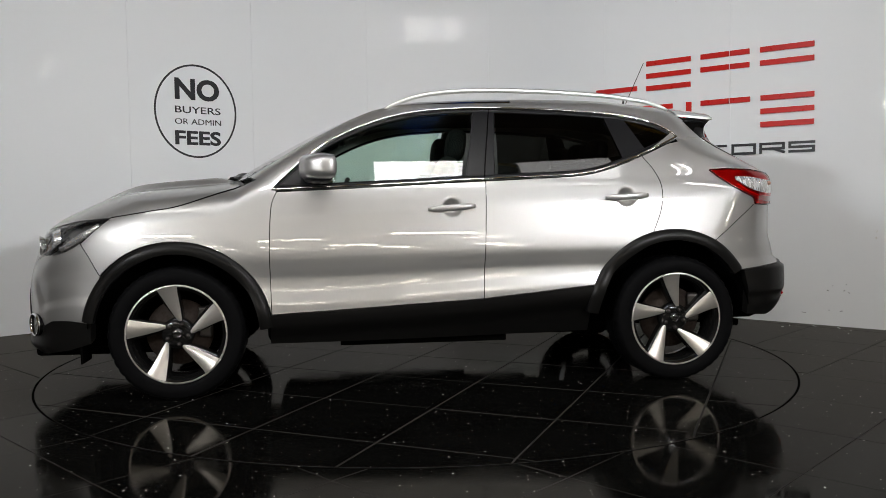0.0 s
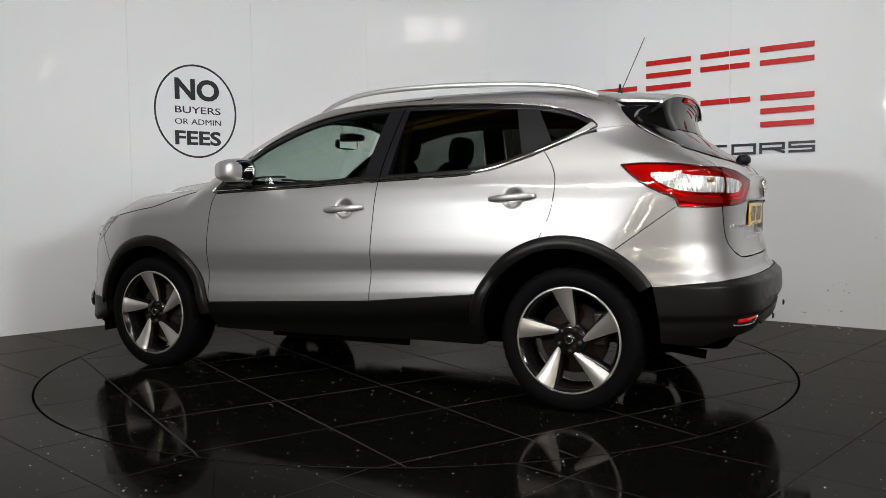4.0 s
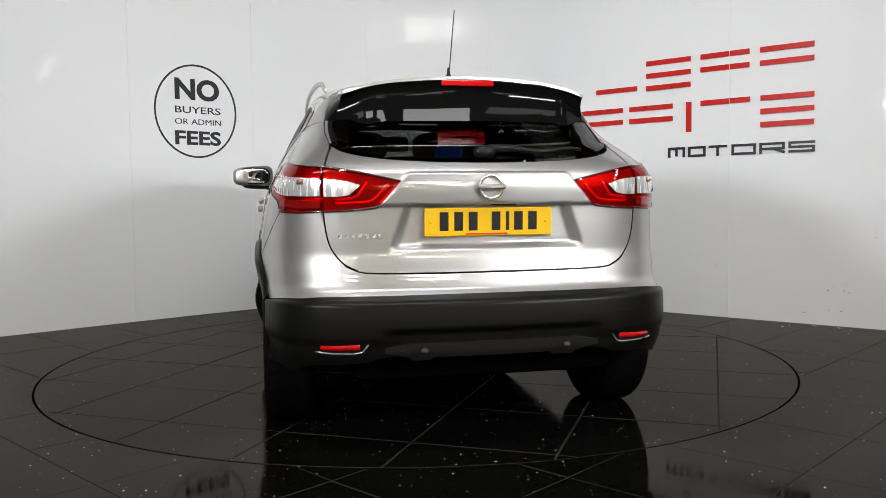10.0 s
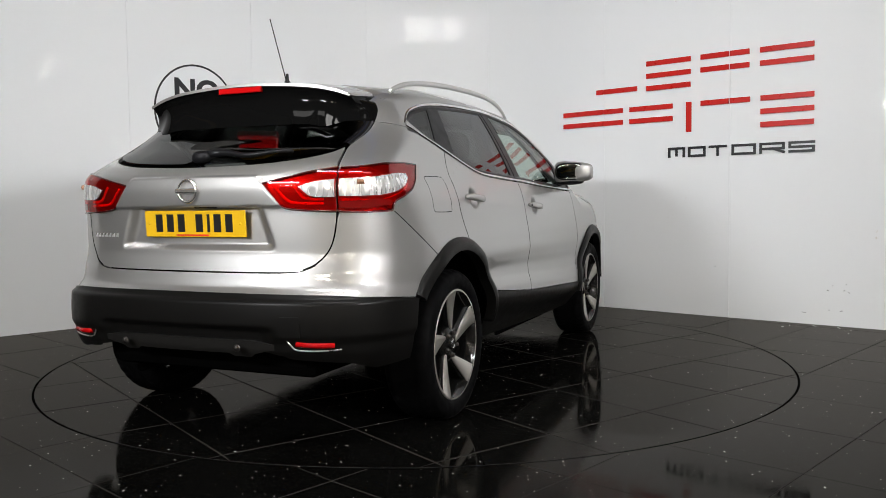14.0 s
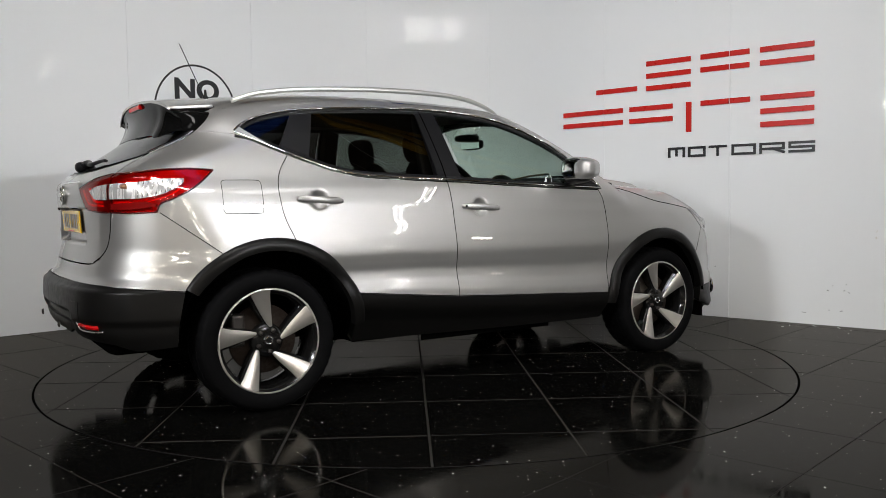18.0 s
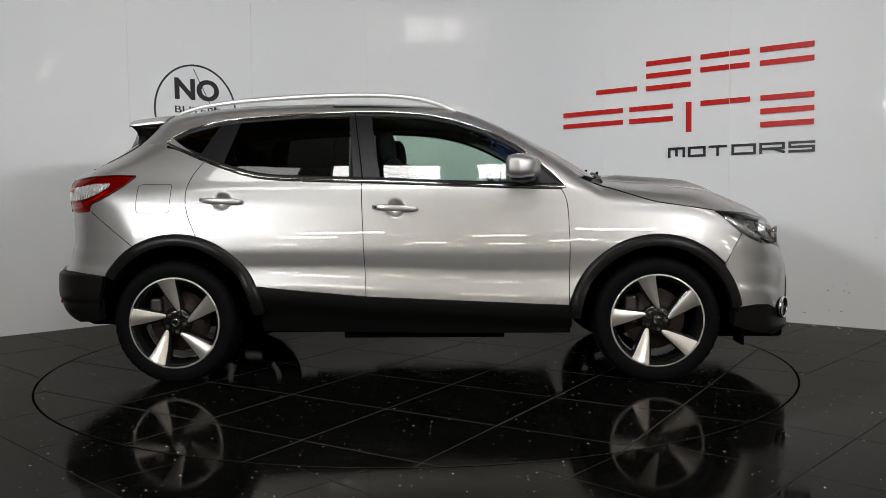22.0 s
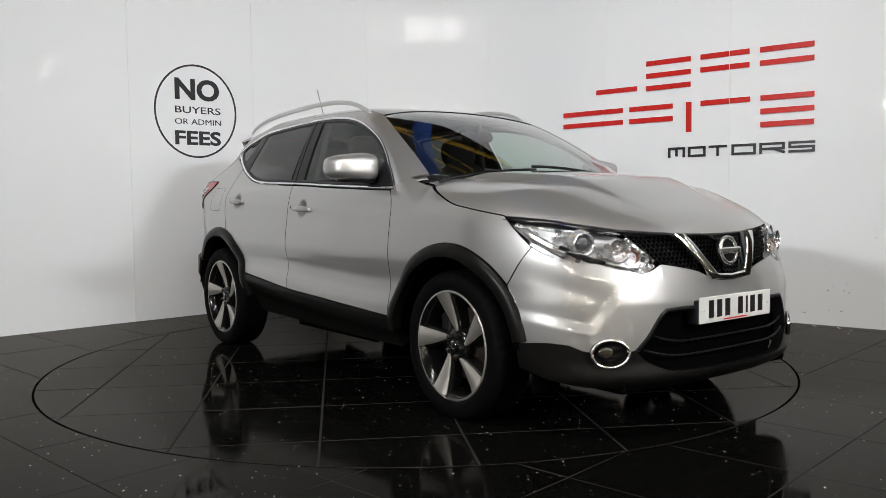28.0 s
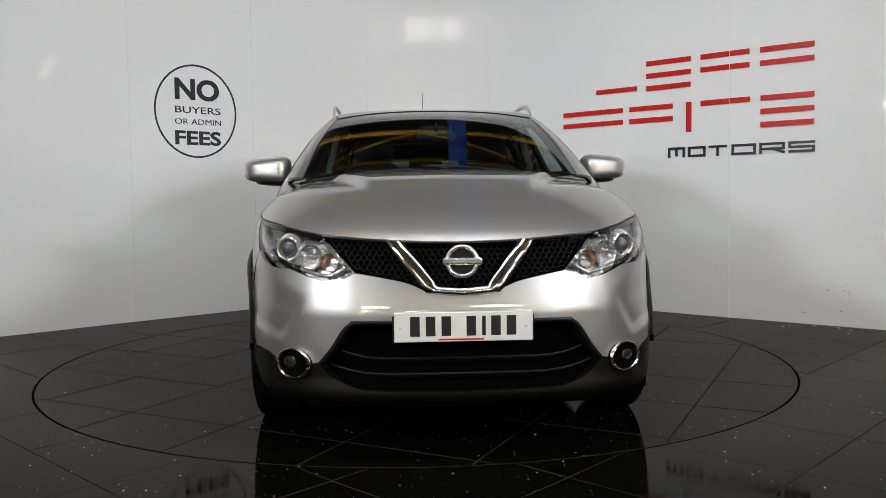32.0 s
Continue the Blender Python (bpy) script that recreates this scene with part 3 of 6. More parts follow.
# ------------------------------------------------------------ the car: x forward, y to its left, z up
def pchip(*pts):
    """A smooth curve through the pairs that never overshoots them."""
    pts = sorted(pts)
    xs, ys = np.array([p[0] for p in pts], float), np.array([p[1] for p in pts], float)
    h, d = np.diff(xs), np.diff(ys) / np.diff(xs)
    m = np.zeros(len(xs))
    m[0], m[-1] = d[0], d[-1]
    for i in range(1, len(xs) - 1):
        if d[i - 1] * d[i] > 0:
            w1, w2 = 2 * h[i] + h[i - 1], h[i] + 2 * h[i - 1]
            m[i] = (w1 + w2) / (w1 / d[i - 1] + w2 / d[i])

    def f(x):
        x = np.asarray(x, float)
        k = np.clip(np.searchsorted(xs, x) - 1, 0, len(xs) - 2)
        t = (x - xs[k]) / h[k]
        tc = np.clip(t, 0, 1)
        v = (ys[k] * (1 + 2 * tc) * (1 - tc) ** 2 + ys[k + 1] * tc * tc * (3 - 2 * tc)
             + h[k] * (m[k] * tc * (1 - tc) ** 2 + m[k + 1] * tc * tc * (tc - 1)))
        return v + np.where(t < 0, m[k] * t * h[k], 0) + np.where(t > 1, m[k + 1] * (t - 1) * h[k], 0)
    return f


def step(x, a, b):
    t = np.clip((x - a) / (b - a), 0, 1)
    return t * t * (3 - 2 * t)


def smax(a, b, k):
    return np.maximum(a, b) + np.maximum(k - np.abs(a - b), 0) ** 2 / (4 * k)


WIDTH = pchip((-2.2, 0.78), (-2.0, 0.835), (-1.8, 0.868), (-1.55, 0.890), (-1.3, 0.898), (-0.8, 0.902), (0, 0.905), (0.8, 0.902), (1.3, 0.897), (1.6, 0.885), (1.9, 0.85), (2.2, 0.78))
FLANK = pchip((0.18, -0.10), (0.28, -0.045), (0.38, -0.008), (0.43, 0.002), (0.47, 0.001), (0.51, -0.006), (0.55, -0.0145), (0.60, -0.0175), (0.66, -0.009), (0.73, -0.0005), (0.80, -0.005), (0.90, -0.020), (0.95, -0.027), (1.0, -0.034), (1.06, -0.05), (1.12, -0.078), (1.2, -0.112), (1.3, -0.160), (1.4, -0.212), (1.5, -0.272), (1.6, -0.35))
NOSE = pchip((0.16, 2.02), (0.22, 2.15), (0.27, 2.205), (0.34, 2.195), (0.46, 2.20), (0.56, 2.20), (0.64, 2.185), (0.72, 2.16), (0.80, 2.13), (0.86, 2.095), (0.92, 2.02), (1.0, 1.86))
NOSE_SWEEP = pchip((-0.2, 0.004), (0, 0), (0.2, 0.004), (0.4, 0.03), (0.55, 0.08), (0.65, 0.14), (0.75, 0.235), (0.82, 0.36), (0.90, 0.62), (1.1, 1.4))
BONNET = pchip((0.4, 1.128), (1.05, 1.126), (1.24, 1.110), (1.41, 1.096), (1.59, 1.076), (1.77, 1.042), (1.94, 0.986), (2.06, 0.922), (2.14, 0.865), (2.2, 0.80))
BONNET_CROWN = pchip((-0.3, -0.005), (0, 0), (0.3, -0.005), (0.5, -0.015), (0.65, -0.032), (0.72, -0.048), (0.80, -0.08), (0.9, -0.15))
ROOF = pchip((1.6, 0.76), (1.3, 0.998), (1.1, 1.129), (0.95, 1.221), (0.8, 1.306), (0.65, 1.384), (0.5, 1.454), (0.35, 1.511), (0.2, 1.549), (0, 1.575), (-0.3, 1.588), (-0.6, 1.592), (-1.0, 1.585), (-1.35, 1.566), (-1.6, 1.543), (-1.8, 1.51), (-2.2, 1.4))
ROOF_CROWN = pchip((-0.3, -0.008), (0, 0), (0.3, -0.008), (0.5, -0.024), (0.6, -0.040), (0.7, -0.07), (0.9, -0.2))
TAIL = pchip((0.16, -1.9), (0.28, -2.03), (0.36, -2.10), (0.42, -2.135), (0.52, -2.145), (0.60, -2.14), (0.635, -2.12), (0.66, -2.095), (0.72, -2.08), (0.80, -2.062), (0.95, -2.062), (1.05, -2.068), (1.10, -2.06), (1.14, -2.03), (1.20, -1.945), (1.25, -1.862), (1.34, -1.735), (1.42, -1.63), (1.5, -1.53), (1.6, -1.4))
TAIL_SWEEP = pchip((-0.3, 0.012), (0, 0), (0.3, 0.012), (0.5, 0.038), (0.65, 0.088), (0.72, 0.135), (0.80, 0.24), (0.86, 0.40), (1.0, 0.9))


def skin(p):
    """Below nought inside the car's outer skin, above it outside."""
    x, y, z = p[..., 0], np.abs(p[..., 1]), p[..., 2]
    zf = z - 0.075 * step(-x, -0.7, 0.9) * (1 - step(z, 0.50, 0.80)) * (1 - step(-x, 1.0, 1.5))
    side = y - (WIDTH(x) + FLANK(zf) - 0.13 * np.maximum(z - 1.05, 0) * step(-x, 0.9, 1.5))
    shoulder = z - (0.957 - 0.033 * (x + 0.1))
    side = side + 0.075 * np.clip(shoulder, 0, 0.05) * step(x, -1.75, -1.45) * (1 - step(x, 0.95, 1.25))
    side = side + 0.06 * step(-x, 1.65, 2.0) * (1 - step(z, 0.28, 0.50))
    nose = x - (NOSE(z) - NOSE_SWEEP(y))
    tail = TAIL(z) + TAIL_SWEEP(y * (1 + 0.22 * step(z, 1.1, 1.35))) - x
    w = step(x, -0.1, 0.35)
    roof = ROOF(x + 0.22 * y * y * w) + ROOF_CROWN(y) * (1 - 0.75 * w + 1.0 * step(-x, 0.9, 1.5))
    edge = 0.59 - 0.30 * (x - 1.0) / 0.95
    bulge = 0.032 * (1 - step(y, edge - 0.035, edge + 0.012)) * (1 - step(x, 1.65, 2.03)) * step(x, 1.0, 1.2)
    bonnet = BONNET(x) + BONNET_CROWN(y) + bulge
    top = z - np.maximum(roof, bonnet)
    d = smax(side, nose, 0.06)
    d = smax(d, tail, 0.06)
    return smax(d, top, 0.07)


def slope(p, e=0.002):
    g = np.stack([(skin(p + np.eye(3)[k] * e) - skin(p - np.eye(3)[k] * e)) / (2 * e) for k in range(3)], -1)
    return g / np.maximum(np.linalg.norm(g, axis=-1, keepdims=True), 1e-9)


AX_F, AX_R, AX_L = 1.0, -1.0, 1.0      # axes of the round views


def view_in(kind, p):
    x, y, z = p[..., 0], p[..., 1], p[..., 2]
    if kind == "S":
        return np.stack([x, z], -1)
    if kind == "T":
        return np.stack([x, y], -1)
    if kind in "FR":
        return np.stack([y, z], -1)
    if kind == "f":
        return np.stack([np.arctan2(y, x - AX_F), z], -1)
    if kind == "r":
        return np.stack([np.arctan2(y, AX_R - x), z], -1)
    return np.stack([x, np.arctan2(z - AX_L, y)], -1)


def view_out(kind, q):
    """From a pair in a view to the point of the skin that is seen there."""
    a, b = q[..., 0], q[..., 1]
    o = np.zeros_like(a)
    if kind == "S":
        start, way, far = np.stack([a, o, b], -1), np.stack([o, o + 1, o], -1), (0.25, 1.2)
    elif kind == "T":
        start, way, far = np.stack([a, b, o], -1), np.stack([o, o, o + 1], -1), (0.55, 1.9)
    elif kind == "F":
        start, way, far = np.stack([o, a, b], -1), np.stack([o + 1, o, o], -1), (0.6, 2.6)
    elif kind == "R":
        start, way, far = np.stack([o, a, b], -1), np.stack([o - 1, o, o], -1), (0.6, 2.6)
    elif kind == "f":
        start, way, far = np.stack([o + AX_F, o, b], -1), np.stack([np.cos(a), np.sin(a), o], -1), (0.1, 1.7)
    elif kind == "r":
        start, way, far = np.stack([o + AX_R, o, b], -1), np.stack([-np.cos(a), np.sin(a), o], -1), (0.1, 1.7)
    else:
        start, way, far = np.stack([a, o, o + AX_L], -1), np.stack([o, np.cos(b), np.sin(b)], -1), (0.05, 1.3)
    lo, hi = o + far[0], o + far[1]
    for _ in range(34):
        mid = (lo + hi) / 2
        out = skin(start + way * mid[..., None]) > 0
        hi, lo = np.where(out, mid, hi), np.where(out, lo, mid)
    return start + way * ((lo + hi) / 2)[..., None]


def spline(pts, n=12, soft=True):
    pts = np.array(pts, float)
    if not soft or len(pts) < 3:
        t = np.linspace(0, len(pts) - 1, (len(pts) - 1) * n + 1)
        return np.stack([np.interp(t, range(len(pts)), pts[:, k]) for k in range(pts.shape[1])], -1)
    q = np.vstack([2 * pts[0] - pts[1], pts, 2 * pts[-1] - pts[-2]])
    out = []
    for i in range(1, len(q) - 2):
        t = np.linspace(0, 1, n, endpoint=False)[:, None]
        a, b, c, d = q[i - 1], q[i], q[i + 1], q[i + 2]
        out.append(0.5 * (2 * b + (c - a) * t + (2 * a - 5 * b + 4 * c - d) * t ** 2 + (3 * b - a - 3 * c + d) * t ** 3))
    return np.vstack(out + [pts[-1:]])


def line(kind, *pts, soft=True):
    """A line on the skin, given by pairs in one of the views."""
    return view_out(kind, spline(pts, soft=soft))


def chain(*lines):
    return np.vstack(lines)


def arch(cx, cz, r, a0, a1, n=40):
    a = np.radians(np.linspace(a0, a1, n))
    return view_out("S", np.stack([cx + r * np.cos(a), cz + r * np.sin(a)], -1))


def resample(c, n):
    s = np.concatenate([[0], np.cumsum(np.linalg.norm(np.diff(c, axis=0), axis=1))])
    keep = np.concatenate([[True], np.diff(s) > 1e-7])
    s, c = s[keep], c[keep]
    t = np.linspace(0, s[-1], n + 1)
    return np.stack([np.interp(t, s, c[:, k]) for k in range(c.shape[1])], -1)


def flip(p):
    return p * np.array([1, -1, 1])


def patch(kind, bottom, right, top, left, nu=24, nv=14, off=0.0, gap=0.0022, lip=0.014, dent=None, relax=0):
    """A panel between four lines on the skin, with a turned-in lip. Lines run left to right and bottom to top. Returns points and faces."""
    b, t = (view_in(kind, resample(c, nu)) for c in (bottom, top))
    l, r = (view_in(kind, resample(c, nv)) for c in (left, right))
    u = np.linspace(0, 1, nu + 1)[None, :, None]
    v = np.linspace(0, 1, nv + 1)[:, None, None]
    q = ((1 - v) * b[None] + v * t[None] + (1 - u) * l[:, None] + u * r[:, None]
         - ((1 - u) * (1 - v) * b[0] + u * (1 - v) * b[-1] + (1 - u) * v * t[0] + u * v * t[-1]))
    for _ in range(relax):
        q[1:-1, 1:-1] = (q[:-2, 1:-1] + q[2:, 1:-1] + q[1:-1, :-2] + q[1:-1, 2:]) / 4
    p = view_out(kind, q)
    if gap:
        e = p.copy()
        for sl, nx in (((slice(None), 0), (slice(None), 1)), ((slice(None), -1), (slice(None), -2)), ((0,), (1,)), ((-1,), (-2,))):
            d = p[nx] - p[sl]
            e[sl] = e[sl] + d / np.maximum(np.linalg.norm(d, axis=-1, keepdims=True), 1e-6) * gap
        p = e
    n = slope(p)
    h = off if dent is None else off + dent(p)
    p = p + n * (h if np.isscalar(h) else h[..., None])
    return grid(p, n, lip)


def grid(p, n, lip):
    rows, cols = p.shape[:2]
    verts = list(p.reshape(-1, 3))
    faces = []
    c0 = np.cross(p[0, 1] - p[0, 0], p[1, 0] - p[0, 0]) @ n[0, 0]
    mid = (rows // 2, cols // 2)
    c0 = np.cross(p[mid[0], mid[1]] - p[mid[0], mid[1] - 1], p[mid[0], mid[1]] - p[mid[0] - 1, mid[1]]) @ n[mid]
    for i in range(rows - 1):
        for j in range(cols - 1):
            f = (i * cols + j, i * cols + j + 1, (i + 1) * cols + j + 1, (i + 1) * cols + j)
            faces.append(f if c0 > 0 else f[::-1])
    if lip:
        ring = [(0, j) for j in range(cols)] + [(i, cols - 1) for i in range(1, rows)] + [(rows - 1, j) for j in range(cols - 2, -1, -1)] + [(i, 0) for i in range(rows - 2, 0, -1)]
        base = len(verts)
        for i, j in ring:
            verts.append(p[i, j])
        for i, j in ring:
            verts.append(p[i, j] - n[i, j] * lip)
        k = len(ring)
        for s in range(k):
            f = (base + s, base + k + s, base + k + (s + 1) % k, base + (s + 1) % k)
            faces.append(f if c0 > 0 else f[::-1])
    return np.array(verts), faces


def mirrored(vf):
    v, f = vf
    return v * np.array([1, -1, 1]), [q[::-1] for q in f]


def joined(*many):
    verts, faces, base = [], [], 0
    for v, f in many:
        verts.append(v)
        faces += [tuple(i + base for i in q) for q in f]
        base += len(v)
    return np.vstack(verts), faces


def both(name, vf, mat, parent, label=""):
    """The same part on the car's two flanks."""
    return [part(name, mesh_of(name, *side, mat), parent, label) for side in (vf, mirrored(vf))]


def whole(name, vf, mat, parent, label=""):
    return part(name, mesh_of(name, *joined(vf, mirrored(vf)), mat), parent, label)


def strip(c, width, off, depth, n=60, side=0.5):
    """A thin moulding along a line of the skin."""
    c = resample(c, n)
    nr = slope(c)
    d = np.gradient(c, axis=0)
    d /= np.linalg.norm(d, axis=1, keepdims=True)
    s = np.cross(nr, d)
    mids = []
    for f in np.linspace(0, 1, max(3, int(width / 0.02) + 2)):
        q = c + s * width * (f - side)
        for _ in range(4):
            q = q - slope(q) * skin(q)[:, None]
        mids.append(q + slope(q) * (off if 0 < f < 1 else off - 0.4 * abs(off)))
    rows = [mids[0] - nr * depth] + mids + [mids[-1] - nr * depth]
    p = np.stack(rows)
    verts, faces = p.reshape(-1, 3), []
    k = n + 1
    for i in range(len(rows) - 1):
        for j in range(n):
            faces.append((i * k + j, i * k + j + 1, (i + 1) * k + j + 1, (i + 1) * k + j))
    return verts, [f[::-1] for f in faces]


car = tagged(new("car"), "silver five-door crossover car with black sills and alloy wheels", "car")

# shared lines of the flank
BELT = line("S", (0.836, 1.064), (0.60, 1.072), (0.16, 1.090), (-0.15, 1.106), (-0.45, 1.117), (-0.76, 1.131), (-0.91, 1.153), (-1.06, 1.200), (-1.17, 1.243), (-1.30, 1.297), (-1.405, 1.343))
DLO_TOP = line("S", (0.836, 1.068), (0.806, 1.102), (0.647, 1.246), (0.488, 1.348), (0.267, 1.438), (0.046, 1.487), (-0.205, 1.507), (-0.456, 1.505), (-0.768, 1.492), (-1.078, 1.468), (-1.265, 1.428), (-1.359, 1.385), (-1.405, 1.347))
F_EDGE = line("S", (0.845, 0.425), (0.850, 0.60), (0.850, 0.789), (0.840, 0.974), (0.812, 1.052))
B_EDGE = line("S", (-0.253, 0.480), (-0.262, 0.711), (-0.272, 0.95), (-0.278, 1.098))
R_EDGE = line("S", (-1.187, 0.8166), (-1.236, 0.937), (-1.250, 1.059), (-1.224, 1.150), (-1.168, 1.230))
SILL_F = line("S", (-0.253, 0.480), (0.845, 0.425))
SILL_R = line("S", (-0.855, 0.5375), (-0.253, 0.480))
ARCH_R = (-1.300, 0.345, 0.485)
ARCH_F = (1.318, 0.330, 0.475)


def sub(c, k0, k1):
    """The stretch of a flank line between two x."""
    a, b = min(k0, k1), max(k0, k1)
    return c[(c[:, 0] >= a - 1e-6) & (c[:, 0] <= b + 1e-6)]


def shift(c, dz):
    q = view_in("S", c)
    return view_out("S", q + np.array([0, dz]))


low_belt = shift(BELT, -0.016)
door_top_f = sub(low_belt, -0.278, 0.812)[::-1]
door_top_r = sub(low_belt, -1.168, -0.278)[::-1]
arch_door = arch(*ARCH_R, 23.4, 76.5)


def dish(cx, cz, r=0.054, deep=0.036):
    """A round hollow behind a door handle."""
    def f(p):
        d = np.hypot(p[..., 0] - cx, p[..., 2] - cz) / r
        return -deep * (1 - step(d, 0.35, 1.0))
    return f


HANDLES = [(-0.090, 0.960), (-1.045, 1.008)]
front_doors = both("front_door", patch("S", SILL_F, F_EDGE, door_top_f, B_EDGE, 120, 70, dent=dish(*HANDLES[0])), PAINT, car, "silver front door")
rear_doors = both("rear_door", patch("S", SILL_R, B_EDGE, door_top_r, chain(arch_door, R_EDGE), 104, 76, dent=dish(*HANDLES[1]), relax=1500), PAINT, car, "silver rear door")
# front wing
wing_top = line("S", (0.812, 1.060), (0.86, 1.115), (0.905, 1.125), (1.0, 1.085), (1.12, 1.045), (1.30, 0.985), (1.43, 0.962), (1.635, 0.930))
wing_front = line("S", (1.690, 0.640), (1.745, 0.735), (1.790, 0.800), (1.715, 0.865), (1.635, 0.930), soft=False)
both("front_wing", patch("S", arch(*ARCH_F, 168, 40), wing_front, wing_top, F_EDGE, 30, 22), PAINT, car, "silver front wing")
# rear quarter
quarter_top = chain(sub(low_belt, -1.405, -1.168)[::-1], line("r", *(tuple(q) for q in view_in("r", chain(line("S", (-1.405, 1.327), (-1.52, 1.342), soft=False)[::12], line("R", (0.607, 1.345), (0.5, 1.345), soft=False)[:1]))), soft=False))[::-1]
quarter_back = chain(line("S", (-1.80, 0.957), (-1.87, 0.99), soft=False), line("R", (0.668, 1.04), (0.652, 1.10), (0.628, 1.172), (0.606, 1.228), (0.613, 1.29), (0.607, 1.345)))
quarter_low = chain(line("S", (-1.80, 0.957), (-1.544, 0.766), soft=False), arch(*ARCH_R, 120, 76.5))
both("rear_quarter_panel", patch("r", quarter_low, R_EDGE, quarter_top, quarter_back, 60, 40, gap=0.0004, relax=900), PAINT, car, "silver rear quarter panel")

# ------------------------------------------------------------ bonnet, roof, pillars, screens
bonnet_side = sub(wing_top, 0.995, 1.64)
if bonnet_side[0, 0] > bonnet_side[-1, 0]:
    bonnet_side = bonnet_side[::-1]
c0 = bonnet_side[0]
cowl = line("T", (c0[0], c0[1]), (1.055, 0.56), (1.11, 0.28), (1.122, 0.0), (1.11, -0.28), (1.055, -0.56), (c0[0], -c0[1]))
lamp_back = bonnet_side[-1:]
LAMP_EDGE = line("f", *(tuple(q) for q in view_in("f", chain(lamp_back, line("F", (0.735, 0.912), (0.69, 0.899), (0.62, 0.884), (0.54, 0.869), soft=False)[::12]))))
nose_edge = line("F", (0.54, 0.869), (0.47, 0.862), (0.25, 0.846), (0, 0.838), (-0.25, 0.846), (-0.47, 0.862), (-0.54, 0.869))
nose_edge = chain(LAMP_EDGE, nose_edge, flip(LAMP_EDGE)[::-1])
part("bonnet", mesh_of("bonnet", *patch("T", bonnet_side, nose_edge, flip(bonnet_side), cowl, 60, 96, gap=0.003), PAINT), car, "silver bonnet with raised centre")

SCREEN_SIDE = line("T", (0.955, 0.715), (0.80, 0.685), (0.60, 0.645), (0.335, 0.575))
screen_low = line("T", (0.955, 0.715), (1.05, 0.52), (1.095, 0.27), (1.108, 0), (1.095, -0.27), (1.05, -0.52), (0.955, -0.715))
screen_top = line("T", (0.335, 0.575), (0.275, 0.3), (0.26, 0), (0.275, -0.3), (0.335, -0.575))
part("windscreen", mesh_of("windscreen", *patch("T", SCREEN_SIDE, screen_top, flip(SCREEN_SIDE), screen_low, 24, 40, off=-0.004, lip=0.004), SCREEN_GLASS), car, "clear laminated windscreen")
# black printed band round the screen
for c, w in ((SCREEN_SIDE, 0.07), (flip(SCREEN_SIDE), -0.07), (screen_low, -0.05), (screen_top, 0.16)):
    v, f = strip(c, abs(w), -0.006, 0.001, 50, 0.0 if w > 0 else 1.0)
    part("screen_band", mesh_of("screen_band", v, f, GLOSS_BLACK), car)

ROOF_EDGE = line("T", (-1.455, 0.545), (-1.1, 0.568), (-0.6, 0.580), (-0.1, 0.583), (0.335, 0.575))
mid = resample(ROOF_EDGE, 40)
fore, aft = mid[22:], mid[:23]
roof_cut = line("T", (fore[0, 0], fore[0, 1]), (fore[0, 0] + 0.01, 0), (fore[0, 0], -fore[0, 1]))
roof_end = line("T", (-1.455, 0.545), (-1.475, 0.3), (-1.48, 0), (-1.475, -0.3), (-1.455, -0.545))
part("roof_glass", mesh_of("roof_glass", *patch("T", fore, screen_top, flip(fore), roof_cut, 24, 30, gap=0.004), GLOSS_BLACK), car, "black panoramic roof glass")
part("roof", mesh_of("roof", *patch("T", aft, roof_cut, flip(aft), roof_end, 24, 30, gap=0.001), PAINT), car, "silver rear roof panel")

C_EDGE = chain(line("S", (-1.405, 1.350), (-1.425, 1.41), (-1.445, 1.465)), line("T", (-1.452, 0.585), (-1.455, 0.545), soft=False))
both("roof_side_rail", patch("L", DLO_TOP[::-1], chain(DLO_TOP[:1], SCREEN_SIDE[:1]), chain(ROOF_EDGE, SCREEN_SIDE[::-1]), C_EDGE, 110, 16, gap=0.0, relax=1500), PAINT, car, "silver pillar and roof side")
gate_side = line("L", *(tuple(q) for q in view_in("L", chain(line("R", (0.607, 1.345), (0.592, 1.40), (0.562, 1.442), soft=False)[::12], line("T", (-1.51, 0.54), (-1.475, 0.545), soft=False)[::12]))))
both("rear_pillar", patch("L", quarter_top, C_EDGE, chain(line("T", (-1.475, 0.545), (-1.455, 0.545), soft=False)), gate_side, 20, 24, gap=0.0, relax=500), PAINT, car, "silver rear pillar")
both("pillar_seam", strip(quarter_top[quarter_top[:, 0] < -1.40], 0.05, -0.003, 0.004, 30), PAINT, car)
both("pillar_seam", strip(C_EDGE, 0.04, -0.003, 0.004, 30), PAINT, car)
scuttle = line("T", (c0[0] - 0.005, c0[1]), (1.05, 0.545), (1.10, 0.275), (1.112, 0.0), (1.10, -0.275), (1.05, -0.545), (c0[0] - 0.005, -c0[1]))
v, f = strip(scuttle, 0.07, -0.004, 0.02, 60, 0.2)
part("scuttle_panel", mesh_of("scuttle_panel", v, f, PLASTIC), car, "black plastic panel under the windscreen")

# side glass, pillars between, bright moulding
glass_low, glass_high = shift(BELT, 0.012), shift(DLO_TOP, -0.012)


def pane(x0, x1, x2, x3, mat, name, off=-0.007, dark=False, lip=0.003):
    """Between lower x0..x1 and upper x2..x3 (rear, front)."""
    lo, hi = sub(glass_low, x0, x1)[::-1], sub(glass_high, x2, x3)[::-1]
    return both(name, patch("S", lo, np.vstack([lo[-1:], hi[-1:]]), hi, np.vstack([lo[:1], hi[:1]]), 26, 14, off=off, gap=0.0005, lip=lip), mat, car)


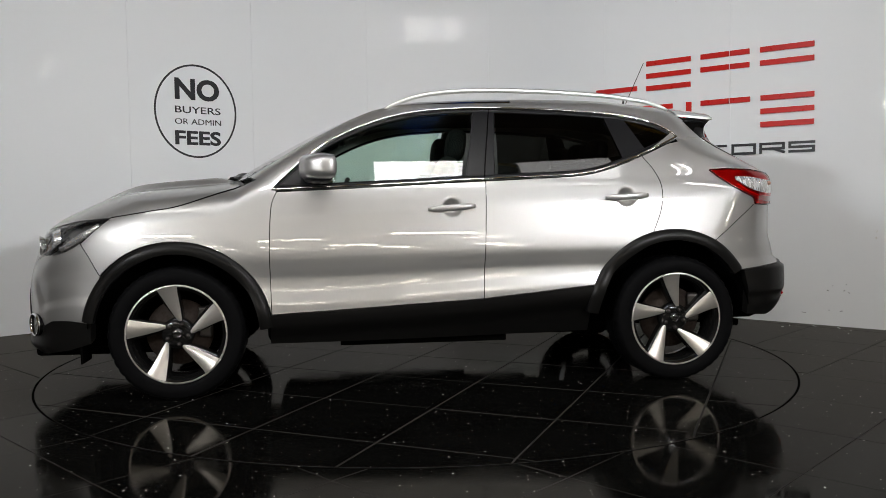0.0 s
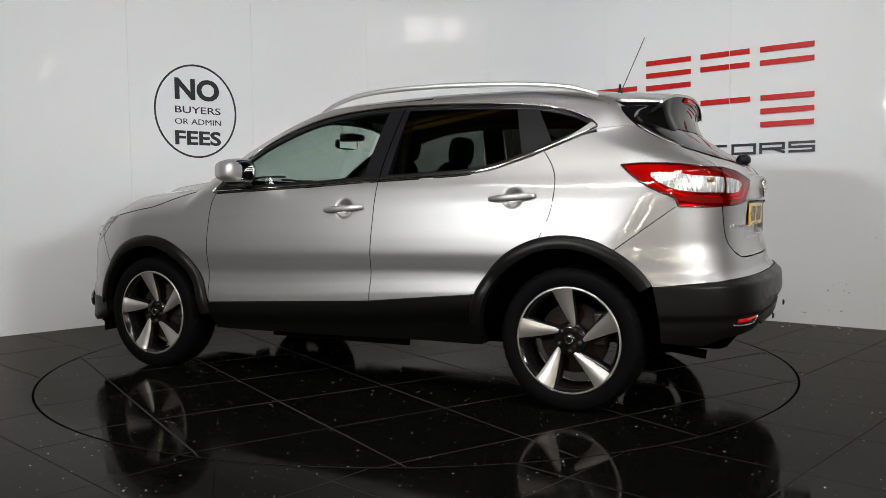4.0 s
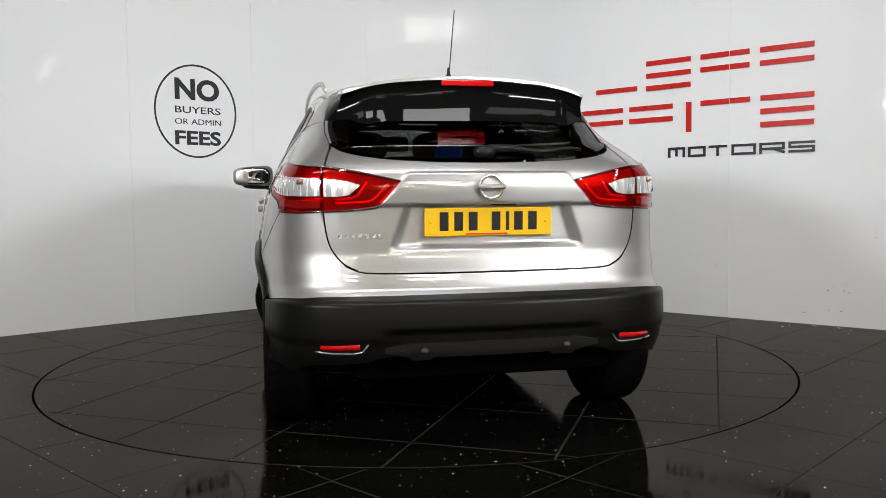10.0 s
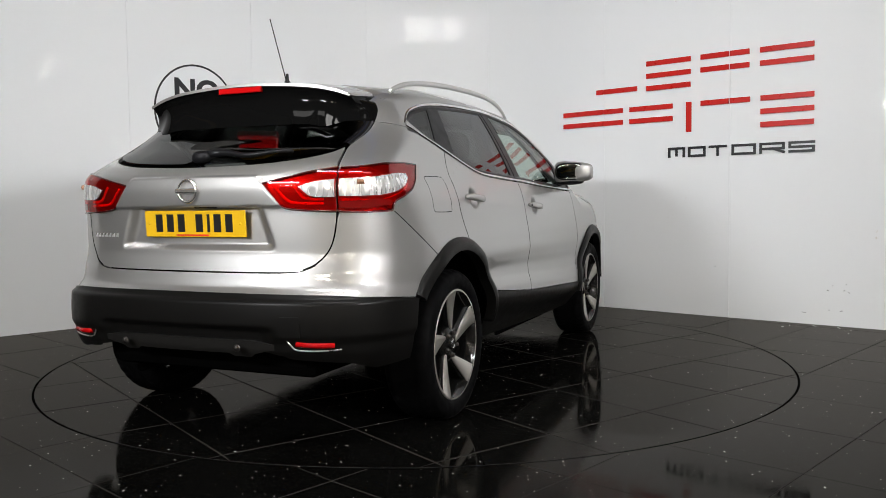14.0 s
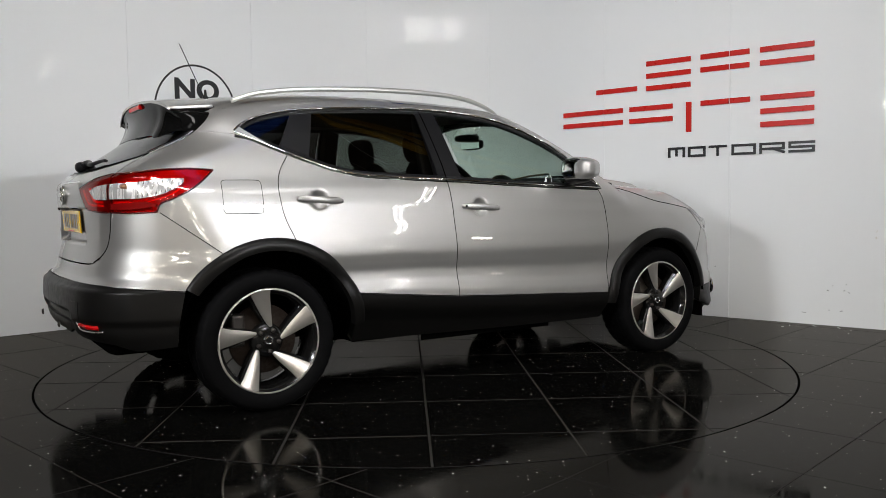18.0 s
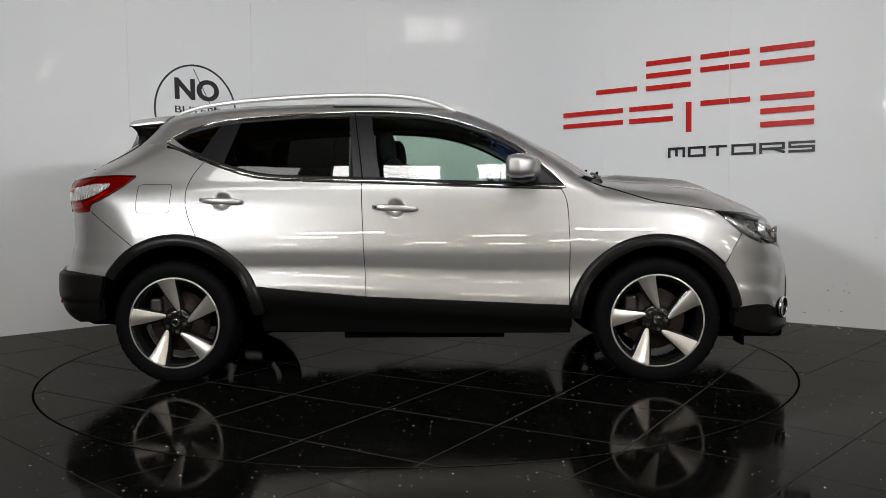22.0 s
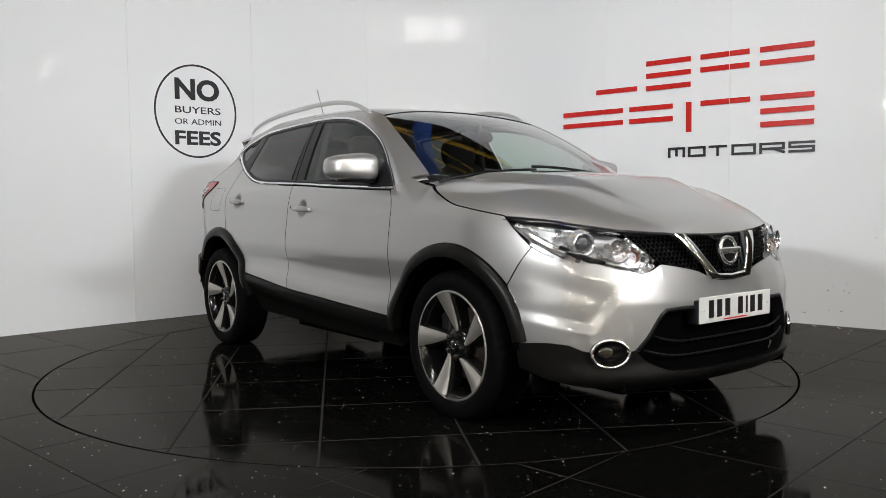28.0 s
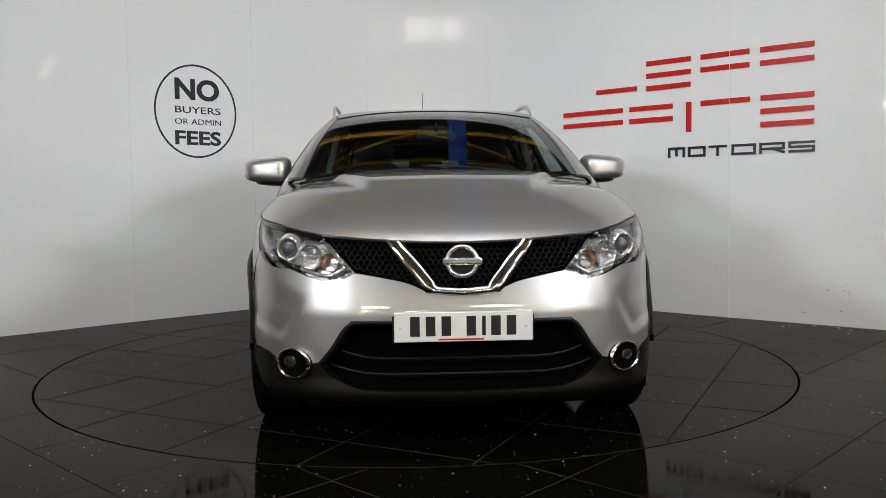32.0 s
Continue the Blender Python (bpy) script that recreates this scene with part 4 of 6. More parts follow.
pane(-0.175, 0.80, -0.245, 0.792, GLASS, "front_side_window")
pane(-1.065, -0.335, -0.985, -0.362, PRIVACY, "rear_side_window")
pane(-1.385, -1.195, -1.385, -1.092, PRIVACY, "quarter_window")
pane(-0.345, -0.165, -0.372, -0.235, SATIN_BLACK, "pillar_cover", -0.004, lip=0.02)
pane(-1.205, -1.055, -1.102, -0.975, SATIN_BLACK, "window_divider", -0.004, lip=0.02)
for c, side in ((BELT, 0.5), (DLO_TOP, 0.5)):
    both("bright_moulding", strip(c, 0.011, 0.005, 0.012, 110, side), CHROME, car, "chrome window moulding")
    both("window_seal", strip(shift(c, 0.014 if c is BELT else -0.016), 0.02, -0.003, 0.02, 110, side), SATIN_BLACK, car)
# a dark strip on the pillar cover paints the shade of the door gap
v, f = strip(line("S", (-0.273, 1.08), (-0.285, 1.2), (-0.335, 1.50)), 0.006, -0.002, 0.012, 20)
both("pillar_gap_shade", (v, f), DARK, car)

# ------------------------------------------------------------ nose
BUMP_SIDE = line("S", (1.742, 0.400), (1.735, 0.48), (1.715, 0.565), (1.690, 0.640), (1.745, 0.735), (1.790, 0.800), soft=False)
LAMP_LOW = chain(line("S", (1.790, 0.800), (1.85, 0.768), (1.92, 0.742)), line("F", (0.66, 0.735), (0.583, 0.708), (0.51, 0.692), (0.46, 0.699), (0.402, 0.725)))
GRILLE_LOW = line("F", (0.402, 0.725), (0.30, 0.707), (0.208, 0.687), (0.13, 0.655), (0.06, 0.642), (0.0, 0.640))
MOUTH_TOP = line("F", (0.545, 0.386), (0.50, 0.44), (0.455, 0.51), (0.425, 0.537), (0.38, 0.546), (0.0, 0.548))
LIP_LINE = chain(line("S", (1.742, 0.400), (1.86, 0.412), (1.95, 0.408)), line("F", (0.72, 0.384), (0.66, 0.378), (0.60, 0.377), (0.545, 0.386)))
centre_up = line("F", (0.0, 0.548), (0.0, 0.640), soft=False)


def nose_dent(p):
    """The scooped corners of the front bumper round the fog lamps."""
    y, z = np.abs(p[..., 1]), p[..., 2]
    inner = (y - 0.69) * 0.87 + (z - 0.45) * 0.494
    below = (y - 0.585) * 0.4385 - (z - 0.635) * 0.899
    above = (z - 0.45) * 0.949 - (y - 0.69) * 0.316
    pocket = step(inner, -0.01, 0.045) * step(below, -0.01, 0.09) * step(above, -0.01, 0.04) * (1 - step(y, 0.74, 0.90))
    return -0.014 * pocket

half = patch("f", chain(LIP_LINE, MOUTH_TOP), centre_up, chain(LAMP_LOW, GRILLE_LOW), BUMP_SIDE, 150, 64, gap=0.0, lip=0.012, dent=nose_dent)
part("front_bumper", mesh_of("front_bumper", *joined(half, mirrored(half)), PAINT), car, "silver front bumper")
MOUTH_LOW = line("F", (0.545, 0.380), (0.50, 0.335), (0.42, 0.298), (0.33, 0.284), (0.0, 0.278))
skirt_low = chain(line("S", (1.742, 0.30), (1.86, 0.262)), line("F", (0.70, 0.235), (0.5, 0.222), (0.25, 0.215), (0, 0.214)))
half = patch("f", skirt_low, line("F", (0, 0.214), (0, 0.278), soft=False), chain(LIP_LINE, MOUTH_LOW), line("S", (1.742, 0.30), (1.742, 0.40), soft=False), 90, 12, off=0.004, gap=0.0, lip=0.05)
part("front_skirt", mesh_of("front_skirt", *joined(half, mirrored(half)), PLASTIC), car, "black plastic front skirt")
half = patch("F", MOUTH_LOW, line("F", (0, 0.27), (0, 0.55), soft=False), MOUTH_TOP, line("F", (0.56, 0.37), (0.56, 0.39), soft=False), 40, 14, off=-0.06, gap=0.0, lip=0.0)
part("lower_grille", mesh_of("lower_grille", *joined(half, mirrored(half)), DARK), car, "black lower air intake")
half = strip(line("F", (0.545, 0.386), (0.50, 0.44), (0.455, 0.51), (0.425, 0.537), (0.38, 0.546), (0.0, 0.548)), 0.016, 0.006, 0.05, 60, 0.2)
part("intake_rim", mesh_of("intake_rim", *joined(half, mirrored(half)), SATIN_BLACK), car)
for zc, yo, rise in ((0.345, 0.50, 0.035), (0.405, 0.46, 0.03)):
    pts = [(y, zc + rise * (max(abs(y) - 0.30, 0) / (yo - 0.30)) ** 2) for y in np.linspace(-yo, yo, 25)]
    p = view_out("F", np.array(pts))
    part("intake_blade", tube("intake_blade", p + np.array([-0.012, 0, 0]), 0.0055, SATIN_BLACK, 8, 0.8), car)

# upper grille with its lattice, and the bright vee
GRILLE_TOP = line("F", (0.536, 0.866), (0.47, 0.858), (0.25, 0.842), (0, 0.834))
LAMP_IN = line("F", (0.402, 0.725), (0.47, 0.795), (0.536, 0.866), soft=False)
half = patch("F", GRILLE_LOW, line("F", (0, 0.640), (0, 0.834), soft=False), GRILLE_TOP, LAMP_IN, 40, 14, off=-0.05, gap=0, lip=0)
part("grille_back", mesh_of("grille_back", *joined(half, mirrored(half)), DARK), car, "black radiator grille")


def grille_floor(y):
    return np.interp(abs(y), [0, 0.06, 0.13, 0.208, 0.30, 0.402, 0.536], [0.64, 0.642, 0.655, 0.687, 0.707, 0.725, 0.866])


for row in range(12):
    z0 = 0.66 + row * 0.0185
    for sign in (1, -1):
        run = []
        for k in range(0, 45):
            y = sign * (0.012 + k * 0.012)
            z = z0 + (0.0062 if (k + row) % 2 else -0.0062) - 0.0
            if grille_floor(y) + 0.004 < z < 0.834 + 0.034 * (abs(y) / 0.54) ** 2 and abs(y) < 0.52:
                run.append((y, z))
        if len(run) > 2:
            p = view_out("F", np.array(run)) + np.array([-0.03, 0, 0])
            part("grille_bar", tube("grille_bar", p, 0.0032, GRILLE_BLACK, 5), car)


def plate_on_nose(outline, back, thick, mat, name, crown=0.0):
    """A flat-fronted piece that follows the nose; outline as (y, z) pairs of two matching edges."""
    a, b = outline
    p = np.stack([view_out("F", spline(a, 8, False)), (view_out("F", spline(a, 8, False)) + view_out("F", spline(b, 8, False))) / 2, view_out("F", spline(b, 8, False))])
    p[..., 0] += back
    p[1, :, 0] += crown
    f = p + np.array([thick, 0, 0])
    n = np.zeros_like(f)
    n[..., 0] = 1
    return part(name, mesh_of(name, *grid(f, n, thick + 0.02), mat), car)


plate_on_nose(([(0.287, 0.846), (0.141, 0.652), (0, 0.640), (-0.141, 0.652), (-0.287, 0.846)], [(0.226, 0.846), (0.095, 0.676), (0, 0.668), (-0.095, 0.676), (-0.226, 0.846)]), 0.0, 0.012, CHROME, "bright_vee", 0.018)
badge = lathe("badge_ring", [(0.056 + 0.0085 * math.cos(a), 0.009 * math.sin(a)) for a in np.linspace(0, 2 * math.pi, 13)[:-1]], BRIGHT, 48, True)
part("badge_ring", badge, car, "plain chrome ring badge", pose(2.172, 0, 0.768, 0, 0, -90) @ pose(0, 0, 0, 8))
part("badge_bar", box_mesh("badge_bar", (0.022, 0.15, 0.028), BRIGHT, 0.008, (2.178, 0, 0.768), 3), car, "plain chrome bar")
part("badge_field", lathe("badge_field", [(0.0, 0), (0.062, 0.0)], SATIN_BLACK, 32), car, "", pose(2.155, 0, 0.768, 0, 0, -90) @ pose(0, 0, 0, 8))

# number plates: plain bars in place of characters
def number_plate(name, m, mat, label):
    pl = part(name, box_mesh(name, (0.008, 0.52, 0.111), mat, 0.003), car, label, m)
    y = 0.197
    for k in range(7):
        if k == 4:
            y -= 0.035
        w = 0.014 if k == 2 else 0.036
        part("character_bar", box_mesh("character_bar", (0.001, w, 0.074), PLATE_INK, 0, (0.0047, y - w / 2, 0.003)), pl)
        y -= w + (0.0225 if k != 1 else 0.02)
    for s in (-1, 1):
        part("screw_cap", lathe("screw_cap", [(0, 0.003), (0.005, 0.002), (0.006, 0)], PLATE_WHITE if mat is PLATE_WHITE else PLATE_YELLOW, 12), pl, m=pose(0.004, s * 0.235, 0, 0, 0, -90))
    part("maker_strip", box_mesh("maker_strip", (0.001, 0.17, 0.006), SIGN_RED, 0, (0.0046, -0.01, -0.047)), pl)
    return pl


number_plate("front_number_plate", pose(2.212, 0, 0.527), PLATE_WHITE, "white plate with plain black bars")
part("plate_holder", box_mesh("plate_holder", (0.05, 0.535, 0.10), SATIN_BLACK, 0.006, (2.18, 0, 0.52)), car)

# head lamps
LAMP_TOP = LAMP_EDGE
LAMP_BACK = line("S", (1.790, 0.800), (1.715, 0.865), (1.635, 0.928), soft=False)
lamp_bottom = LAMP_LOW
lens = patch("f", lamp_bottom, LAMP_IN, LAMP_TOP, LAMP_BACK, 40, 16, off=0.0, gap=0.002, lip=0.006)
bowl = patch("f", lamp_bottom, LAMP_IN, LAMP_TOP, LAMP_BACK, 40, 16, off=-0.036, gap=0.002, lip=0.0)
LAMP_BOWL = material("lamp_bowl", (0.42, 0.42, 0.43), 0.22, 0.85)
noisy(LAMP_BOWL, 22, 0.2, 0.4)
faceted(LAMP_BOWL, 16.0, 0.6, (1, 1, 1.6))
FLUTED = material("fluted_reflector", (0.70, 0.70, 0.70), 0.15, 0.9)
faceted(FLUTED, 60.0, 0.8, (1, 1, 1))
LAMP_GLARE = material("lamp_inner_chrome", (0.75, 0.75, 0.75), 0.18, 0.75)
noisy(LAMP_GLARE, 14, 0.08, 0.3)
for s in (1, -1):
    lamp = part("headlamp", mesh_of("headlamp", *((bowl if s > 0 else mirrored(bowl))), LAMP_BOWL), car, "clear projector headlamp")
    v, f = (lens if s > 0 else mirrored(lens))
    part("lens", mesh_of("lens", v, f, LENS), lamp)
    for y, z, r, sink in ((0.672, 0.812, 0.040, 0.022),):
        c = view_out("F", np.array([[y, z]]))[0]
        ringm = lathe("projector_ring", [(r + 0.022, -0.02), (r + (0.008 if y > 0.6 else 0.020), 0.012), (r + 0.004, 0.018), (r, 0.010), (r - 0.004, -0.006), (0.0, -0.012)], LAMP_GLARE, 32)
        part("projector_ring", ringm, lamp, "", pose(c[0] - sink, c[1] * s, c[2], 0, 0, -90 + s * 18))
        part("projector", lathe("projector", [(r * 0.86 * math.sin(a), 0.026 * math.cos(a) - 0.004) for a in np.linspace(0, math.pi / 2, 9)], PROJECTOR, 32), lamp, "", pose(c[0] - sink, c[1] * s, c[2], 0, 0, -90 + s * 18))
    c = view_out("F", np.array([[0.503, 0.762]]))[0]
    part("reflector", lathe("reflector", [(0.036, 0.010), (0.033, 0.0), (0.028, -0.008), (0.018, -0.014), (0.0, -0.016)], INDICATOR, 30), lamp, "", pose(c[0] - 0.03, c[1] * s, c[2], 0, 0, -90 + s * 14))
    part("lamp_lid", mesh_of("lamp_lid", *(strip(LAMP_EDGE, 0.020, -0.003, 0.02, 50, 0.05) if s > 0 else mirrored(strip(LAMP_EDGE, 0.020, -0.003, 0.02, 50, 0.05)))[:2], GLOSS_BLACK), lamp, "dark upper edge of the lens")
    c = view_out("F", np.array([[0.570, 0.785]]))[0]
    part("bulb_bowl", lathe("bulb_bowl", [(0.050, 0.020), (0.044, 0.004), (0.034, -0.006), (0.018, -0.012), (0.0, -0.013)], FLUTED, 36), lamp, "", pose(c[0] - 0.006, c[1] * s, c[2], 0, 0, -90 + s * 18))
    p = view_out("F", np.array([(0.745, 0.800), (0.70, 0.765), (0.66, 0.745), (0.62, 0.735)]))
    part("black_shelf", tube("black_shelf", (p + np.array([-0.016, 0, 0])) * np.array([1, s, 1]), 0.013, GLOSS_BLACK, 8), lamp)
    # bright shelf and running light strip
    p = view_out("F", np.array([(0.70, 0.768), (0.63, 0.735), (0.55, 0.712), (0.50, 0.706), (0.455, 0.728), (0.44, 0.745)]))
    v = tube("light_blade", (p + np.array([-0.02, 0, 0.006])) * np.array([1, s, 1]), 0.009, LAMP_GLARE, 8, 0.8)
    part("light_blade", v, lamp)
    p = view_out("F", np.array([(0.425, 0.733), (0.47, 0.780), (0.515, 0.830)]))
    part("indicator", tube("indicator", (p + np.array([-0.018, 0, 0])) * np.array([1, s, 1]), 0.011, FLUTED, 10, 1.0), lamp)
    p = view_out("f", view_in("f", np.array([(1.70, 0.82, 0.893), (1.78, 0.80, 0.845), (1.85, 0.77, 0.805), (1.9, 0.73, 0.775)])))
    part("side_reflector", tube("side_reflector", (p + slope(p) * -0.02) * np.array([1, s, 1]), 0.02, LAMP_GLARE, 10), lamp)

# fog lamps and parking sensors
for s in (1, -1):
    c = view_out("F", np.array([[0.647, 0.376]]))[0]
    m = pose(c[0] + 0.012, s * c[1], c[2], 0, 0, -90 + s * 33)
    fog = part("fog_lamp", lathe("fog_lamp", [(0.064, -0.03), (0.062, 0.008), (0.058, 0.006), (0.050, 0.003), (0.036, 0.002), (0.0, 0.002)], SPOILER_BLACK, 36), car, "oval fog lamp in a chrome ring", m @ Matrix.Diagonal((1.26, 1, 0.92, 1)))
    part("chrome_ring", lathe("chrome_ring", [(0.0605 + 0.006 * math.cos(a), 0.008 * math.sin(a) + 0.006) for a in np.linspace(0, 2 * math.pi, 11)[:-1]], CHROME, 40, True), fog)
    part("fog_lens", lathe("fog_lens", [(0.024 * math.sin(a), 0.006 * math.cos(a) + 0.001) for a in np.linspace(0, math.pi / 2, 8)], FOG_GLASS, 28), fog, "", pose(-0.014 * s, 0, 0.006))
    for kind, y, z, mat in (("F", 0.705, 0.497, PAINT), ("R", 0.675, 0.498, PLASTIC)):
        c = view_out(kind, np.array([[y, z]]))
        n = slope(c)[0]
        q = (Vector((n[0], n[1] * s, n[2]))).to_track_quat("Y", "Z").to_matrix().to_4x4()
        dd = -0.02 if kind == "F" else 0.0
        part("parking_sensor", lathe("parking_sensor", [(0.011, -0.004), (0.011, 0.003), (0.009, 0.005), (0.0, 0.006)], mat, 20), car, "", Matrix.Translation((c[0][0] + n[0] * dd, (c[0][1] + n[1] * dd) * s, c[0][2])) @ q)

# ------------------------------------------------------------ tail
GATE_SIDE = line("R", (0.520, 0.728), (0.575, 0.758), (0.620, 0.818), (0.640, 0.90), (0.646, 1.0), (0.643, 1.10), (0.620, 1.17), (0.596, 1.222))
GATE_LOW = line("R", (0.520, 0.728), (0.45, 0.721), (0.2, 0.719), (0.0, 0.719), (-0.2, 0.719), (-0.45, 0.721), (-0.520, 0.728))
GLASS_LOW = line("R", (0.596, 1.228), (0.56, 1.202), (0.47, 1.178), (0.30, 1.160), (0, 1.152), (-0.30, 1.160), (-0.47, 1.178), (-0.56, 1.202), (-0.596, 1.228))


def gate_dent(p):
    y, z = np.abs(p[..., 1]), p[..., 2]
    w = 0.405 - 0.06 * (z - 0.805) / 0.17
    hollow = (1 - step(y, w - 0.045, w)) * step(z, 0.80, 0.83) * (1 - step(z, 0.976, 0.984))
    ledge = (1 - step(y, 0.42 - 0.9 * np.maximum(z - 0.99, 0), 0.435 - 0.9 * np.maximum(z - 0.99, 0))) * step(z, 0.976, 0.984) * (1 - step(z, 1.098, 1.112))
    return -0.034 * hollow + 0.010 * ledge


part("tailgate", mesh_of("tailgate", *patch("R", GATE_LOW, flip(GATE_SIDE), GLASS_LOW, GATE_SIDE, 150, 96, gap=0.001, dent=gate_dent), PAINT), car, "silver tailgate with a plate recess")
GLASS_SIDE = line("R", (0.594, 1.236), (0.601, 1.30), (0.590, 1.36), (0.555, 1.42))
glass_top = line("R", (0.555, 1.42), (0.3, 1.435), (0, 1.44), (-0.3, 1.435), (-0.555, 1.42))
up_low = view_out("R", view_in("R", GLASS_LOW) + np.array([0, 0.008]))
part("rear_window", mesh_of("rear_window", *patch("R", up_low, flip(GLASS_SIDE), glass_top, GLASS_SIDE, 40, 20, off=0.002, gap=0.001, lip=0.006), PRIVACY), car, "dark tinted rear window")
v, f = strip(chain(GLASS_SIDE), 0.034, 0.003, 0.01, 40, 0.75)
both("window_edge", (v, f), GLOSS_BLACK, car)

# spoiler: silver blade over a gloss black body
ys = np.linspace(-0.54, 0.54, 41)
top_rows, bot_rows = [], []
for k, fr in enumerate(np.linspace(0, 1, 9)):
    back = -1.722 + 0.16 * np.abs(ys) ** 2.2
    x = -1.462 + (back + 1.462) * fr
    z = ROOF(x) + ROOF_CROWN(np.abs(ys)) * 2.0 - 0.016 * (np.abs(ys) / 0.54) ** 6 + 0.004 * fr
    top_rows.append(np.stack([x, ys, z], -1))
p = np.stack(top_rows)
n = np.zeros_like(p)
n[..., 2] = 1
part("spoiler_blade", mesh_of("spoiler_blade", *grid(p, n, 0.013), PAINT), car, "silver roof spoiler blade")
under = view_out("R", np.stack([ys * 1.04, 1.336 - 0.014 * step(np.abs(ys), 0.34, 0.41) + 0.026 * step(np.abs(ys), 0.43, 0.50)], -1)) + np.array([-0.006, 0, 0])
rows = []
for fr in np.linspace(0, 1, 14):
    w = (p[-1] + np.array([0.006, 0, -0.008])) * (1 - fr) + under * fr
    w[:, 0] += 0.026 * math.sin(math.pi * fr ** 0.8)
    rows.append(w)
q = np.stack(rows)
n = np.zeros_like(q)
n[..., 0] = -1
part("spoiler_body", mesh_of("spoiler_body", *grid(q, n, 0.03), SPOILER_BLACK), car, "gloss black spoiler panel over the rear window")
seam = resample(gate_side, 16)
ends = resample(q[::-1, -1], 16)
fin = np.stack([seam * (1 - f) + ends * f + np.array([0, 0.006 * math.sin(math.pi * f), 0]) for f in np.linspace(0, 1, 8)])
n = np.zeros_like(fin)
n[..., 1] = 1
both("spoiler_fin", grid(fin, n, 0.004), SPOILER_BLACK, car, "gloss black spoiler end")
part("high_brake_light", box_mesh("high_brake_light", (0.03, 0.23, 0.026), RED_LENS, 0.005, (-1.706, 0, 1.501)), car, "red high level brake light")

# tail lamps
tip = (-1.549, 1.151)
OUT_TOP = chain(line("S", tip, (-1.66, 1.156), (-1.78, 1.150), (-1.86, 1.140)), line("R", (0.70, 1.133), (0.650, 1.130), soft=False))
OUT_LOW = chain(line("S", (-1.549, 1.150), (-1.60, 1.105), (-1.66, 1.063), (-1.74, 1.022), (-1.795, 0.998), (-1.812, 0.960)), line("R", (0.74, 0.956), (0.650, 0.960), soft=False))
lamp_cut = line("R", (0.650, 0.960), (0.650, 1.130), soft=False)
tipline = line("S", (-1.549, 1.150), tip, soft=False)
outer = patch("r", OUT_LOW, lamp_cut, OUT_TOP, tipline, 50, 14, off=0.006, gap=0.0, lip=0.02)
IN_TOP = line("R", (0.644, 1.129), (0.56, 1.116), (0.45, 1.094), (0.352, 1.073))
IN_LOW = line("R", (0.644, 0.960), (0.55, 0.964), (0.46, 0.972), (0.43, 0.982))
inner = patch("R", IN_LOW, line("R", (0.43, 0.982), (0.40, 1.02), (0.352, 1.073)), IN_TOP, line("R", (0.644, 0.960), (0.644, 1.129), soft=False), 40, 14, off=0.010, gap=0.0, lip=0.03)
outer_bowl = patch("r", OUT_LOW, lamp_cut, OUT_TOP, tipline, 50, 14, off=-0.014, gap=0.0, lip=0.02)
inner_bowl = patch("R", IN_LOW, line("R", (0.43, 0.982), (0.40, 1.02), (0.352, 1.073)), IN_TOP, line("R", (0.644, 0.960), (0.644, 1.129), soft=False), 40, 14, off=-0.010, gap=0.0, lip=0.02)
o_band = patch("r", chain(line("S", (-1.69, 1.090), (-1.74, 1.060), (-1.80, 1.036), (-1.87, 1.022)), line("R", (0.70, 1.020), (0.655, 1.020), soft=False)), line("R", (0.655, 1.020), (0.655, 1.086), soft=False),
               chain(line("S", (-1.69, 1.108), (-1.74, 1.108), (-1.80, 1.104), (-1.87, 1.094)), line("R", (0.70, 1.089), (0.655, 1.086), soft=False)), line("S", (-1.69, 1.090), (-1.69, 1.108), soft=False), 36, 8, off=0.0095, gap=0.0, lip=0.004)
i_band = patch("R", line("R", (0.640, 1.018), (0.58, 1.018), (0.545, 1.024)), line("R", (0.545, 1.024), (0.505, 1.058), soft=False), line("R", (0.640, 1.084), (0.57, 1.076), (0.505, 1.058)), line("R", (0.640, 1.018), (0.640, 1.084), soft=False), 20, 8, off=0.0135, gap=0.0, lip=0.004)
low_o = patch("r", chain(line("S", (-1.815, 0.985), (-1.86, 0.978)), line("R", (0.74, 0.972), (0.655, 0.972), soft=False)), line("R", (0.655, 0.972), (0.655, 1.0), soft=False), chain(line("S", (-1.815, 0.998), (-1.86, 1.008)), line("R", (0.74, 1.003), (0.655, 1.0), soft=False)), line("S", (-1.815, 0.985), (-1.815, 0.998), soft=False), 16, 4, off=0.008, gap=0.0, lip=0.003)
